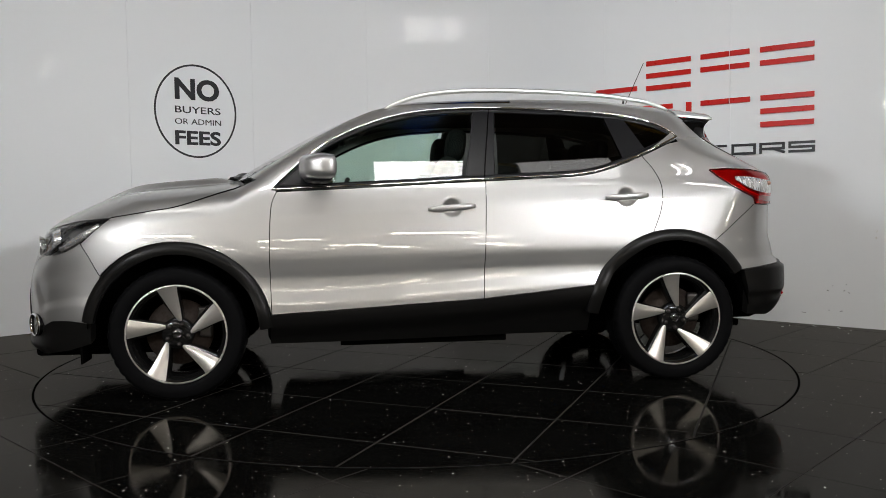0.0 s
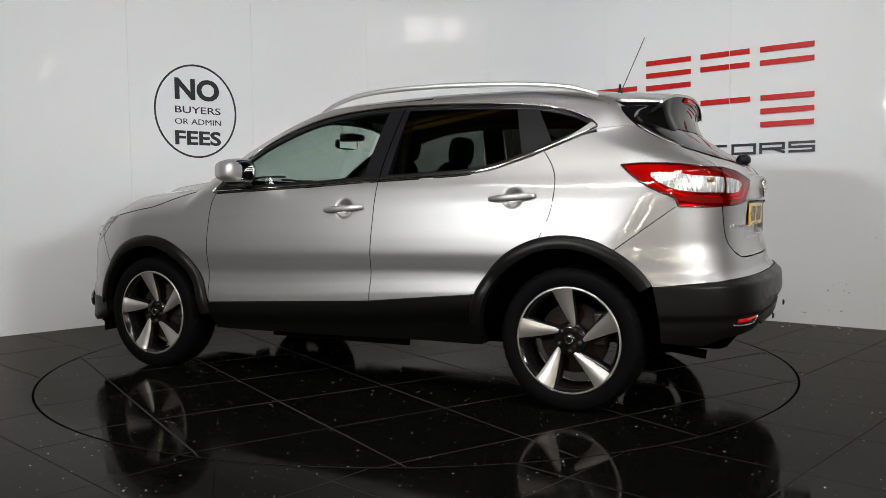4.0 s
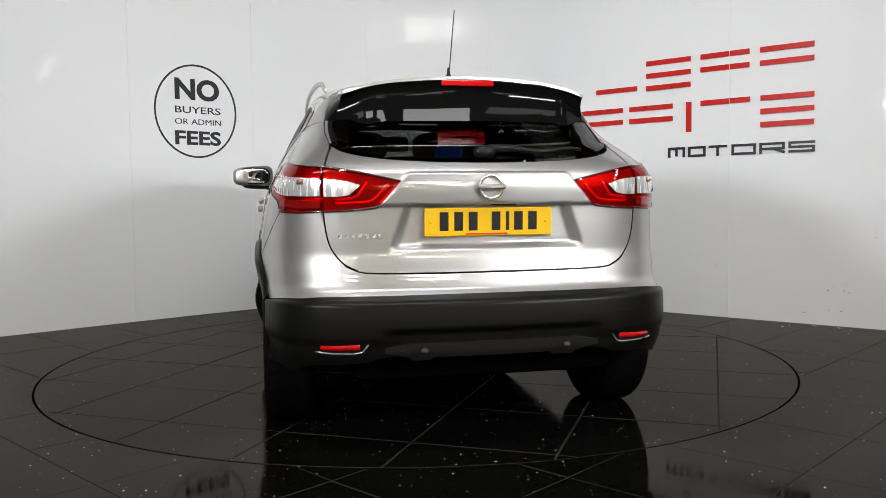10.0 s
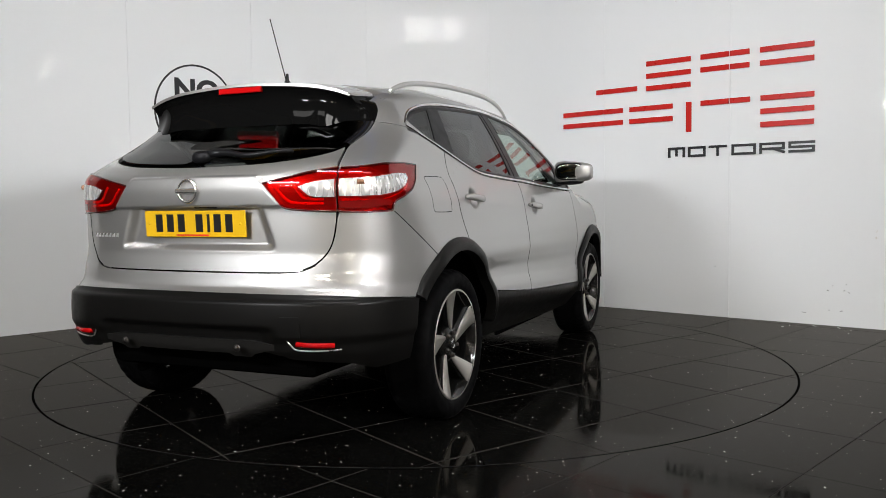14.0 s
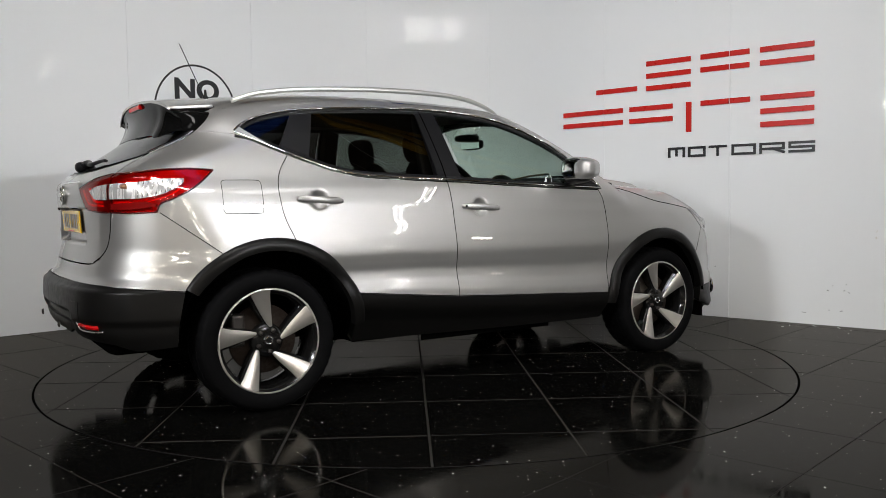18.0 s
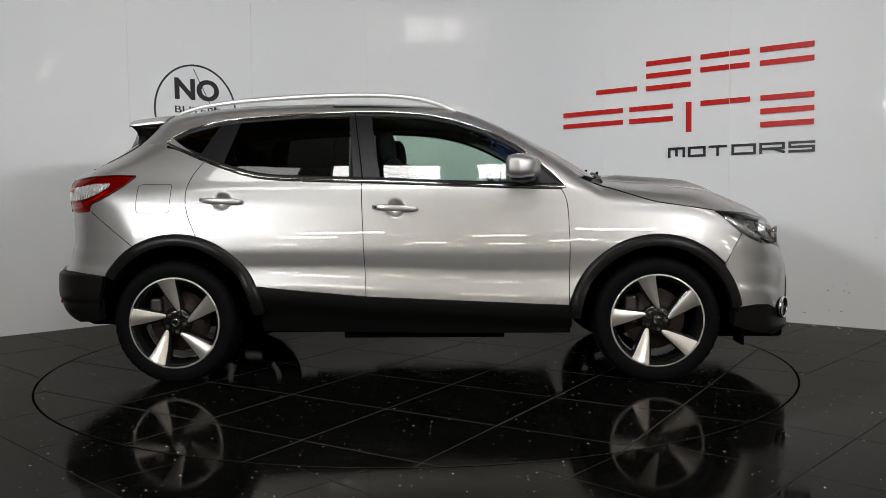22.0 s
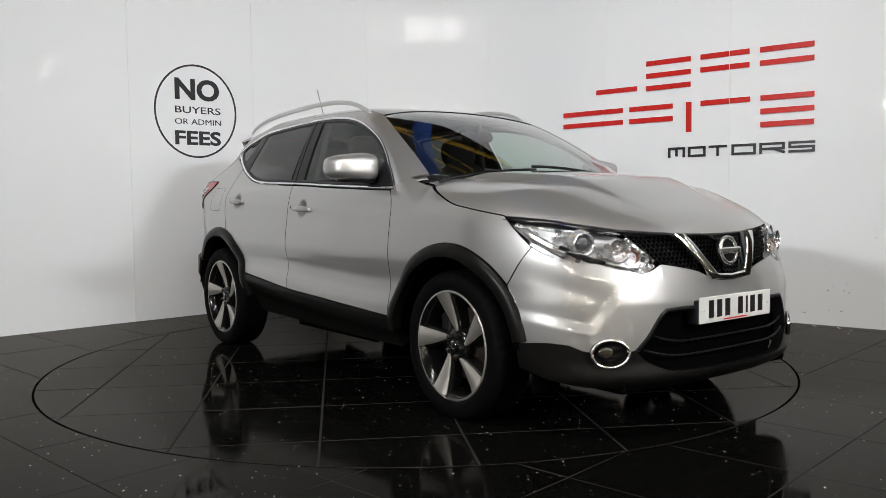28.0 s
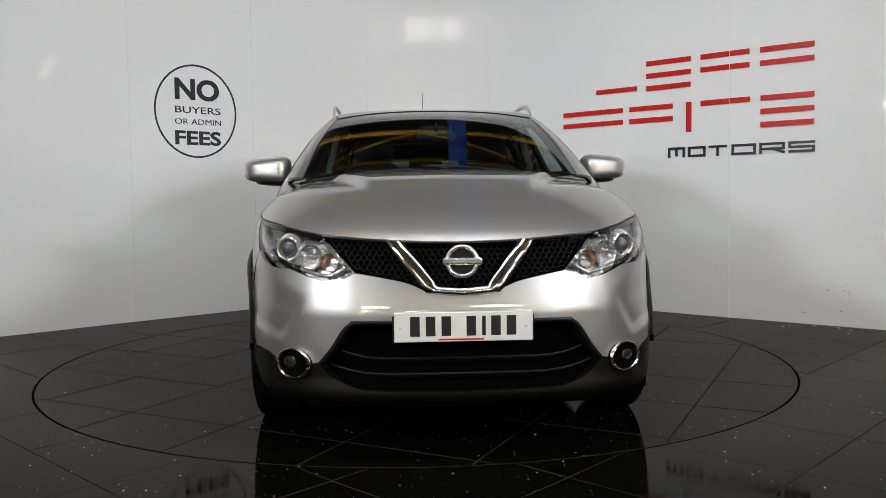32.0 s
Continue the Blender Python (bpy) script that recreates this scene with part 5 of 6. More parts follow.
for s in (1, -1):
    def sided(vf):
        return vf if s > 0 else mirrored(vf)
    lamp = part("tail_lamp", mesh_of("tail_lamp", *sided(outer_bowl), RED_BOWL), car, "red and clear wraparound tail lamp")
    part("red_lens", mesh_of("red_lens", *sided(outer), RED_GLASS), lamp, "glossy red lens")
    for edge in (OUT_TOP, OUT_LOW):
        part("lens_edge", mesh_of("lens_edge", *sided(strip(edge, 0.008, 0.009, 0.006, 70)), LENS_EDGE), lamp)
    p = view_out("r", view_in("r", chain(line("S", (-1.70, 1.072), (-1.76, 1.035), (-1.84, 1.008)), line("R", (0.76, 1.000), (0.665, 0.998), soft=False))))
    part("light_guide", tube("light_guide", (resample(p, 30) + slope(resample(p, 30)) * -0.006) * np.array([1, s, 1]), 0.007, RED_BAR, 8), lamp)
    part("clear_band", mesh_of("clear_band", *sided(o_band), CLEAR_LENS), lamp, "clear lens band")
    for k in range(9):
        a = view_in("r", view_out("S", np.array([[-1.735 - 0.018 * k, 1.07]])))[0]
        zz = 1.056 - 0.0042 * k
        p = view_out("r", np.array([(a[0], max(zz, 1.026)), (a[0], 1.100 - 0.0008 * k)]))
        part("lens_rib", tube("lens_rib", (p + slope(p) * 0.0105) * np.array([1, s, 1]), 0.0022, LAMP_GLARE, 5), lamp)
    part("lower_reflector", mesh_of("lower_reflector", *sided(low_o), DARK_RED), lamp)
    p = view_out("r", view_in("r", np.array([(-1.90, 0.72, 1.075), (-1.92, 0.70, 1.075)])))
    part("amber_bulb", tube("amber_bulb", (p + slope(p) * 0.008) * np.array([1, s, 1]), 0.012, AMBER, 8), lamp)
    lamp2 = part("gate_lamp", mesh_of("gate_lamp", *sided(inner_bowl), RED_BOWL), car, "red and clear inner tail lamp on the tailgate")
    part("red_lens", mesh_of("red_lens", *sided(inner), RED_GLASS), lamp2, "glossy red lens")
    for edge in (IN_TOP, IN_LOW):
        part("lens_edge", mesh_of("lens_edge", *sided(strip(edge, 0.008, 0.013, 0.008, 40)), LENS_EDGE), lamp2)
    part("clear_band", mesh_of("clear_band", *sided(i_band), CLEAR_LENS), lamp2, "clear lens band")
    for pts in (((0.60, 0.990), (0.50, 0.993), (0.455, 1.005), (0.40, 1.062)), ((0.48, 1.072), (0.505, 1.035), (0.53, 1.012), (0.60, 1.006))):
        p = view_out("R", spline(pts, 8))
        part("light_bar", tube("light_bar", (p + np.array([-0.001, 0, 0])) * np.array([1, s, 1]), 0.006, RED_BAR, 8), lamp2)

# rear bumper, painted above and black below
bside = chain(line("S", (-1.712, 0.600), (-1.672, 0.66), (-1.616, 0.715), (-1.544, 0.766)))
b_top = chain(line("S", (-1.544, 0.766), (-1.80, 0.957), soft=False), line("R", (0.76, 0.959), (0.652, 0.960), soft=False), line("R", (0.652, 0.960), (0.6445, 0.90), (0.624, 0.8165), (0.5785, 0.7545), (0.523, 0.7245)), line("R", (0.523, 0.7245), (0.45, 0.7165), (0.2, 0.7145), (0, 0.7145)))
b_mid = chain(line("S", (-1.712, 0.600), (-1.83, 0.612), (-1.93, 0.622)), line("R", (0.74, 0.624), (0.66, 0.632), (0.45, 0.636), (0, 0.638)))
half = patch("r", b_mid, line("R", (0, 0.638), (0, 0.713), soft=False), b_top, bside, 90, 24, gap=0.0, lip=0.012)
part("rear_bumper", mesh_of("rear_bumper", *joined(half, mirrored(half)), PAINT), car, "silver rear bumper")
b_low = chain(line("S", (-1.745, 0.352), (-1.9, 0.336)), line("R", (0.70, 0.368), (0.5, 0.385), (0.42, 0.40), (0.0, 0.40)))


def rear_dent(p):
    y, z = np.abs(p[..., 1]), p[..., 2]
    shelf = step(y, 0.36, 0.46)
    return 0.012 * step(z, 0.615, 0.60) - 0.03 * (1 - shelf) * (1 - step(z, 0.485, 0.515)) - 0.012 * shelf * (1 - step(z, 0.44, 0.48))


half = patch("r", b_low, line("R", (0, 0.40), (0, 0.634), soft=False), view_out("r", view_in("r", b_mid) - np.array([0, 0.004])), line("S", (-1.745, 0.352), (-1.74, 0.45), (-1.712, 0.596)), 90, 36, off=0.008, gap=0.0, lip=0.04, dent=rear_dent)
part("rear_skirt", mesh_of("rear_skirt", *joined(half, mirrored(half)), PLASTIC), car, "black plastic rear bumper skirt")
def trim_edge(lo):
    return line("R", *((y, (0.398 if lo else 0.452) + (0.018 if lo else -0.012) * float(step(np.array(abs(y)), 0.32, 0.43)) + (-0.012 if lo and 0.24 < abs(y) < 0.33 else 0)) for y in np.linspace(0.44, -0.44, 45)))


part("tow_trim", mesh_of("tow_trim", *patch("R", trim_edge(True), line("R", (-0.44, 0.416), (-0.44, 0.440), soft=False), trim_edge(False), line("R", (0.44, 0.416), (0.44, 0.440), soft=False), 70, 6, off=0.004, gap=0.0, lip=0.03), PLATE_GREY), car, "ridged grey-black lower bumper plate")
for s in (1, -1):
    part("trim_bolt", lathe("trim_bolt", [(0.0, 0.010), (0.012, 0.008), (0.016, 0)], STEEL, 20), car, "", pose(-2.158, 0.285 * s, 0.425, 0, 0, 90))
    p = view_out("r", view_in("r", view_out("R", np.array([(0.666, 0.441), (0.60, 0.440), (0.524, 0.446)]))))
    part("rear_reflector", tube("rear_reflector", (p + np.array([-0.004, 0, 0])) * np.array([1, s, 1]), 0.016, RED_LENS, 8, 0.8), car, "red bumper reflector")
    p = view_out("R", spline(((0.690, 0.424), (0.62, 0.418), (0.53, 0.421), (0.505, 0.440), (0.490, 0.462)), 8))
    part("reflector_trim", tube("reflector_trim", (p + np.array([-0.010, 0, 0])) * np.array([1, s, 1]), 0.0032, SATIN_SILVER, 8), car, "bright edge under the reflector")
part("tow_eye_cover", mesh_of("tow_eye_cover", *patch("R", line("R", (-0.465, 0.475), (-0.545, 0.475), soft=False), line("R", (-0.545, 0.475), (-0.545, 0.552), soft=False), line("R", (-0.465, 0.552), (-0.545, 0.552), soft=False), line("R", (-0.465, 0.475), (-0.465, 0.552), soft=False), 6, 6, off=0.022, gap=0.001, lip=0.006), PLASTIC), car)
number_plate("rear_number_plate", pose(-2.045, 0, 0.912, 0, 0, 180) @ pose(0, 0, 0, 0, 3, 0), PLATE_YELLOW, "yellow plate with plain black bars")
part("rear_badge_ring", lathe("rear_badge_ring", [(0.045 + 0.007 * math.cos(a), 0.007 * math.sin(a)) for a in np.linspace(0, 2 * math.pi, 13)[:-1]], BRIGHT, 40, True), car, "plain chrome ring badge", pose(-2.084, 0, 1.048, 0, 0, 90))
part("rear_badge_bar", box_mesh("rear_badge_bar", (0.020, 0.115, 0.022), BRIGHT, 0.007, (-2.088, 0, 1.048), 3), car, "plain chrome bar")
for k in range(7):
    y = 0.585 - k * 0.0255
    c = view_out("R", np.array([[y, 0.862]]))[0]
    part("model_name_bar", box_mesh("model_name_bar", (0.004, 0.014, 0.018), SATIN_SILVER, 0.002), car, "", pose(c[0] - 0.002, c[1], c[2], 0, 0, 7))

# dark strips laid along the panel gaps, painting in their shade
low_gate = GATE_SIDE[GATE_SIDE[:, 2] < 0.958]
for seam_line, wide in ((low_gate, 0.006), (R_EDGE, 0.004), (F_EDGE, 0.004), (B_EDGE, 0.004), (wing_front, 0.004), (line("S", (-1.544, 0.766), (-1.80, 0.957), soft=False), 0.004), (bonnet_side, 0.006)):
    both("panel_gap_shade", strip(seam_line, wide, 0.0008, 0.004, 60), DARK, car)

# ------------------------------------------------------------ sills and wheel arches
sill_top = chain(line("S", (-0.85, 0.534), (-0.253, 0.477), soft=False), line("S", (-0.253, 0.477), (0.850, 0.422), soft=False))
sill_low = line("S", (-0.85, 0.262), (0.0, 0.252), (0.860, 0.25))


def sill_dent(p):
    z = p[..., 2]
    top = np.interp(p[..., 0], [-0.85, -0.253, 0.85], [0.534, 0.477, 0.422])
    return 0.006 - 0.035 * step(top - z, 0.045, 0.16)


both("sill_cladding", patch("S", sill_low, line("S", (0.86, 0.25), (0.85, 0.422), soft=False), sill_top, line("S", (-0.85, 0.262), (-0.85, 0.534), soft=False), 60, 14, gap=0.0, lip=0.05, dent=sill_dent), PLASTIC, car, "black plastic sill cladding")


def arch_trim(cx, cz, r, a0, a1, wide):
    a = np.radians(np.linspace(a0, a1, 70))
    rows = []
    for k, q in enumerate(np.linspace(0, 1, 7)):
        rr = r - wide * (1 - q)
        rows.append(view_out("S", np.stack([cx + rr * np.cos(a), cz + rr * np.sin(a)], -1)))
    p = np.stack(rows)
    p[..., 1] = p[-1:, :, 1] * 0.5 + p[..., 1] * 0.5
    n = slope(p)
    bulge = 0.018 * np.sin(np.linspace(0.25, 1, 7) * math.pi) ** 0.6 + 0.006
    p = p + n * np.abs(bulge)[:, None, None]
    n2 = n.copy()
    n2[:] = (0, 1, 0)
    return grid(p, n2, 0.05)


both("wheel_arch_trim", arch_trim(*ARCH_F, 10, 176, 0.062), PLASTIC, car, "black plastic front wheel arch trim")
both("wheel_arch_trim", arch_trim(*ARCH_R, 6, 147, 0.062), PLASTIC, car, "black plastic rear wheel arch trim")
for cx, cz, r, _ in ((*ARCH_F, 0), (*ARCH_R, 0)):
    verts, faces = [], []
    k = 40
    for i in range(k + 1):
        a = radians(6 + 166 * i / k)
        for rr, y in ((r - 0.035, 0.87), (r - 0.02, 0.58), (0.0, 0.575)):
            verts.append((cx + rr * math.cos(a), y, cz + rr * math.sin(a)))
    for i in range(k):
        for q in range(2):
            faces.append((i * 3 + q, i * 3 + q + 1, i * 3 + 4 + q, i * 3 + 3 + q))
    both("wheel_well", (np.array(verts), faces), DARK, car)
both("mud_flap", (lambda b: (np.array([v.co[:] for v in b.vertices]), [tuple(p.vertices) for p in b.polygons]))(box_mesh("mud_flap", (0.012, 0.16, 0.09), DARK, 0.003, (1.80, 0.74, 0.235))), DARK, car)

# ------------------------------------------------------------ underbody
part("floor_pan", box_mesh("floor_pan", (1.72, 1.50, 0.20), DARK, 0.03, (0.02, 0, 0.36)), car)
part("engine_bay", box_mesh("engine_bay", (0.98, 1.10, 0.56), DARK, 0.04, (1.50, 0, 0.50)), car)
part("undertray", box_mesh("undertray", (0.75, 1.2, 0.05), DARK, 0.02, (1.72, 0, 0.225)), car)
part("boot_floor", box_mesh("boot_floor", (1.15, 1.10, 0.40), DARK, 0.05, (-1.42, 0, 0.48)), car)
part("rear_axle", tube("rear_axle", [(-1.32, -0.72, 0.33), (-1.30, -0.3, 0.27), (-1.30, 0.3, 0.27), (-1.32, 0.72, 0.33)], 0.04, DARK, 10), car)
part("front_axle", tube("front_axle", [(1.32, -0.72, 0.30), (1.30, -0.3, 0.24), (1.30, 0.3, 0.24), (1.32, 0.72, 0.30)], 0.035, DARK, 10), car)
part("exhaust_box", box_mesh("exhaust_box", (0.24, 0.46, 0.12), DARK, 0.05, (-1.84, -0.12, 0.34), 3), car)
part("exhaust_pipe", tube("exhaust_pipe", [(-1.5, 0.45, 0.28), (-1.7, 0.47, 0.27), (-1.88, 0.47, 0.245)], 0.022, DARK, 14), car, "small dark exhaust pipe")
part("fuel_tank", box_mesh("fuel_tank", (0.62, 1.15, 0.14), DARK, 0.05, (-0.62, 0, 0.315), 3), car)
for y in (-0.35, 0.35):
    part("floor_rail", box_mesh("floor_rail", (1.5, 0.12, 0.06), DARK, 0.015, (0.05, y, 0.25)), car)
part("jacking_seam", box_mesh("jacking_seam", (0.9, 0.02, 0.04), DARK, 0.004, (0.05, 0.74, 0.25)), car)
part("jacking_seam", box_mesh("jacking_seam", (0.9, 0.02, 0.04), DARK, 0.004, (0.05, -0.74, 0.25)), car)

# ------------------------------------------------------------ wheels
TYRE_R = 0.343
tyre_profile = [(0.245, -0.100), (0.285, -0.112), (0.318, -0.108), (0.334, -0.094), (0.341, -0.078)]
for y in np.linspace(-0.068, 0.068, 9):
    groove = 0.006 if abs(abs(y) - 0.034) < 0.004 or abs(y) < 0.004 else 0.0
    tyre_profile += [(TYRE_R - groove, y)]
tyre_profile += [(0.341, 0.078), (0.334, 0.094), (0.325, 0.104), (0.318, 0.108), (0.316, 0.1085), (0.300, 0.113), (0.285, 0.112), (0.270, 0.110), (0.262, 0.106), (0.250, 0.098), (0.245, 0.09)]


def tyre_mesh():
    """The turned tyre, with cross cuts in its tread."""
    n, k = 168, len(tyre_profile)
    verts, faces = [], []
    for i in range(n):
        a = 2 * math.pi * i / n
        for r, y in tyre_profile:
            cut = 0.0055 if (i + (2 if y > 0 else 0)) % 4 == 0 and 0.040 < abs(y) < 0.100 and r > 0.32 else 0.0
            verts.append(((r - cut) * math.cos(a), y, (r - cut) * math.sin(a)))
    for i in range(n):
        j = (i + 1) % n
        for q in range(k - 1):
            faces.append((i * k + q, i * k + q + 1, j * k + q + 1, j * k + q))
    return mesh_of("tyre", verts, faces, RUBBER, True)


TYRE = tyre_mesh()
RIM_LIP = lathe("rim_lip", [(0.252, 0.094), (0.254, 0.101), (0.250, 0.105), (0.2445, 0.104)], ALLOY, 72)
BARREL = lathe("rim_barrel", [(0.2445, 0.104), (0.240, 0.098), (0.229, 0.089), (0.222, 0.06), (0.212, 0.0), (0.222, -0.07), (0.24, -0.095)], RIM_BLACK, 56)
DISC = lathe("brake_disc", [(0.0, 0.015), (0.085, 0.015), (0.09, 0.005), (0.168, 0.005), (0.168, -0.018), (0.0, -0.018)], RUST, 48)
HUB = lathe("hub_face", [(0.0, 0.074), (0.052, 0.074), (0.074, 0.070), (0.082, 0.058), (0.082, 0.03)], RIM_BLACK, 40)
CAP = lathe("hub_cap", [(0.0, 0.086), (0.020, 0.086), (0.027, 0.083), (0.029, 0.074)], RIM_BLACK, 28)
CAP_RING = lathe("cap_ring", [(0.017 + 0.0025 * math.cos(a), 0.086 + 0.0022 * math.sin(a)) for a in np.linspace(0, 2 * math.pi, 9)[:-1]], CHROME, 28, True)
NUT = lathe("wheel_nut", [(0.0, 0.018), (0.008, 0.018), (0.0105, 0.012), (0.0105, -0.01)], STEEL, 12)


def spoke_mesh():
    """One broad blade, leaning to one side: bright machined face."""
    rows = []
    for k, f in enumerate(np.linspace(0, 1, 11)):
        r = 0.062 + f * 0.186
        mid = 0.012 - 0.036 * (1 - f) ** 1.2
        w0 = 0.015 + 0.084 * f ** 0.8 + 0.010 * max(f - 0.85, 0) / 0.15
        lo, hi = mid - w0 * 0.52, mid + w0 * 0.48
        y = 0.074 + 0.0305 * f ** 1.5
        rows.append([(lo, y - 0.003, r), (lo + 0.003, y, r), (hi - 0.003, y, r), (hi, y - 0.003, r)])
    p = np.array(rows)
    n = np.zeros_like(p)
    n[..., 1] = 1
    return mesh_of("spoke", *grid(p, n, 0.004), ALLOY)


def spoke_side():
    """The black flank behind a blade and the gap piece beside it."""
    rows = []
    for f in np.linspace(0, 1, 9):
        r = 0.06 + f * 0.17
        mid = 0.012 - 0.036 * (1 - f) ** 1.2
        w0 = 0.026 + 0.080 * f ** 0.85
        y = 0.066 + 0.024 * f ** 1.6
        rows.append([(mid - w0 * 0.55, y - 0.012, r), (mid - w0 * 0.45, y, r), (mid + w0 * 0.45, y, r), (mid + w0 * 0.55, y - 0.012, r)])
    p = np.array(rows)
    n = np.zeros_like(p)
    n[..., 1] = 1
    return mesh_of("spoke_back", *grid(p, n, 0.045), RIM_BLACK)


SPOKE, SPOKE_BACK = spoke_mesh(), spoke_side()
CALIPER = box_mesh("brake_caliper", (0.07, 0.06, 0.16), STEEL, 0.015, (0, 0, 0), 3)
for name, x, y, z, turn0 in (("front_wheel", 1.323, 0.775, 0.336, 8), ("front_wheel", 1.323, -0.775, 0.336, 12), ("rear_wheel", -1.323, 0.775, 0.338, 5), ("rear_wheel", -1.323, -0.775, 0.338, 8)):
    out = pose(x, y, z) if y > 0 else pose(x, y, z, 0, 0, 180)
    wheel = part(name, TYRE, car, "black tyre on five-spoke machined alloy wheel", out)
    part("rim_lip", RIM_LIP, wheel)
    part("rim_barrel", BARREL, wheel)
    part("brake_disc", DISC, wheel)
    part("hub_face", HUB, wheel)
    part("hub_cap", CAP, wheel)
    part("cap_ring", CAP_RING, wheel)
    part("brake_caliper", CALIPER, wheel, m=pose(-0.13 if y > 0 else 0.13, 0.0, 0.05))
    for k in range(5):
        m = pose(0, 0, 0, 0, turn0 + 72 * k, 0)
        part("spoke", SPOKE, wheel, "machined silver blade spoke", m)
        part("spoke_back", SPOKE_BACK, wheel, "", m)
        part("wheel_nut", NUT, wheel, "", pose(0, 0.072, 0) @ pose(0, 0, 0, 0, turn0 + 36 + 72 * k, 0) @ pose(0, 0, 0.053))

# ------------------------------------------------------------ mirrors, handles, rails, small fittings
def blob(name, centre, radii, mat, power=2.6, n=28, shape=None):
    """A softly squared body."""
    verts, faces = [], []
    for i in range(n + 1):
        v = -math.pi / 2 + math.pi * i / n
        for j in range(2 * n):
            u = 2 * math.pi * j / (2 * n)
            d = Vector((math.cos(v) * math.cos(u), math.cos(v) * math.sin(u), math.sin(v)))
            k = (abs(d.x) ** power + abs(d.y) ** power + abs(d.z) ** power) ** (-1 / power)
            q = Vector((d.x * k, d.y * k, d.z * k))
            if shape:
                q = shape(q)
            verts.append((centre[0] + q.x * radii[0], centre[1] + q.y * radii[1], centre[2] + q.z * radii[2]))
    for i in range(n):
        for j in range(2 * n):
            faces.append((i * 2 * n + j, i * 2 * n + (j + 1) % (2 * n), (i + 1) * 2 * n + (j + 1) % (2 * n), (i + 1) * 2 * n + j))
    return mesh_of(name, verts, faces, mat)


def mirror_shape(s):
    def f(q):
        x = q.x
        taper = 1 - 0.22 * max(x, 0)
        return Vector((x - 0.28 * s * q.y, q.y * taper, q.z * taper * (1 - 0.18 * s * q.y)))
    return f


for s in (1, -1):
    mir = part("door_mirror", blob("door_mirror", (0.60, 0.944 * s, 1.174), (0.084, 0.132, 0.070), PAINT, 4.2, 28, mirror_shape(s)), car, "silver door mirror")
    part("mirror_base", blob("mirror_base", (0.598, 0.915 * s, 1.114), (0.066, 0.098, 0.024), SATIN_BLACK, 3.0, 14, mirror_shape(s)), mir)
    part("mirror_arm", tube("mirror_arm", [(0.60, 0.90 * s, 1.112), (0.60, 0.84 * s, 1.100), (0.615, 0.80 * s, 1.09)], 0.028, SATIN_BLACK, 10, 0.6), mir)
    part("mirror_glass", blob("mirror_glass", (0, 0, 0), (0.004, 0.092, 0.048), MIRROR, 3.2, 16), mir, "mirror glass", pose(0.519, 0.934 * s, 1.178, 0, 0, s * 6))
    part("mirror_rim", blob("mirror_rim", (0, 0, 0), (0.008, 0.104, 0.057), SATIN_BLACK, 3.2, 16), mir, "", pose(0.525, 0.934 * s, 1.178, 0, 0, s * 6))
    part("side_repeater", tube("side_repeater", [(0.690, 0.88 * s, 1.178), (0.672, 0.96 * s, 1.176), (0.625, 1.045 * s, 1.174)], 0.007, GLOSS_BLACK, 8, 0.7), mir, "dark slim indicator strip")
    # door handles
    for (hx, hz), long_ in zip(HANDLES, (0.250, 0.240)):
        pts = []
        for f in np.linspace(-0.5, 0.5, 13):
            q = view_out("S", np.array([[hx + f * long_, hz - f * long_ * math.tan(radians(3.6))]]))[0]
            lift = 0.030 - 0.022 * abs(2 * f) ** 2.5
            pts.append((q[0], (q[1] + lift) * s, q[2]))
        h = part("door_handle", tube("door_handle", pts, 0.0165, PAINT, 12, 0.42, (0, 1, 0), [0.55, 0.8, 0.92, 1, 1, 1, 1, 1, 1, 1, 0.92, 0.8, 0.55]), car, "silver door handle")
    # roof rail
    rail = [(-1.385, 0.585, 1.506), (-1.34, 0.588, 1.527), (-1.22, 0.592, 1.560), (-1.0, 0.598, 1.587), (-0.7, 0.602, 1.605), (-0.4, 0.604, 1.612), (-0.15, 0.604, 1.606), (0.02, 0.602, 1.586), (0.13, 0.599, 1.556), (0.20, 0.596, 1.527), (0.235, 0.594, 1.507)]
    rr = resample(spline(rail, 8), 70)
    tap = [0.65 + 0.35 * math.sin(math.pi * k / (len(rr) - 1)) ** 0.4 for k in range(len(rr))]
    r_ob = part("roof_rail", tube("roof_rail", [(a, b * s, c - 0.008) for a, b, c in rr], 0.0105, RAIL, 14, 1.35, taper=tap), car, "satin silver roof rail")
    # wiper
    w0 = 0.52 if s > 0 else -0.10
    wl = [view_out("T", np.array([[1.075 - 0.03 * k / 8, w0 - 0.62 * k / 8]]))[0] for k in range(9)]
    arm = part("wiper", tube("wiper", [p + np.array([0.0, 0, 0.012]) for p in wl], 0.008, SATIN_BLACK, 6), car, "black windscreen wiper")
    part("wiper_arm", tube("wiper_arm", [(1.10, w0 - 0.05, 1.118), (1.075, w0 - 0.25, 1.145), (1.062, w0 - 0.34, 1.150)], 0.009, SATIN_BLACK, 6), arm)
both("window_sail", patch("S", line("S", (0.60, 1.085), (0.80, 1.078), soft=False), line("S", (0.80, 1.078), (0.805, 1.088), soft=False), line("S", (0.655, 1.222), (0.805, 1.088), soft=False), line("S", (0.60, 1.085), (0.655, 1.222), soft=False), 8, 8, off=-0.004, gap=0, lip=0.01), SATIN_BLACK, car)
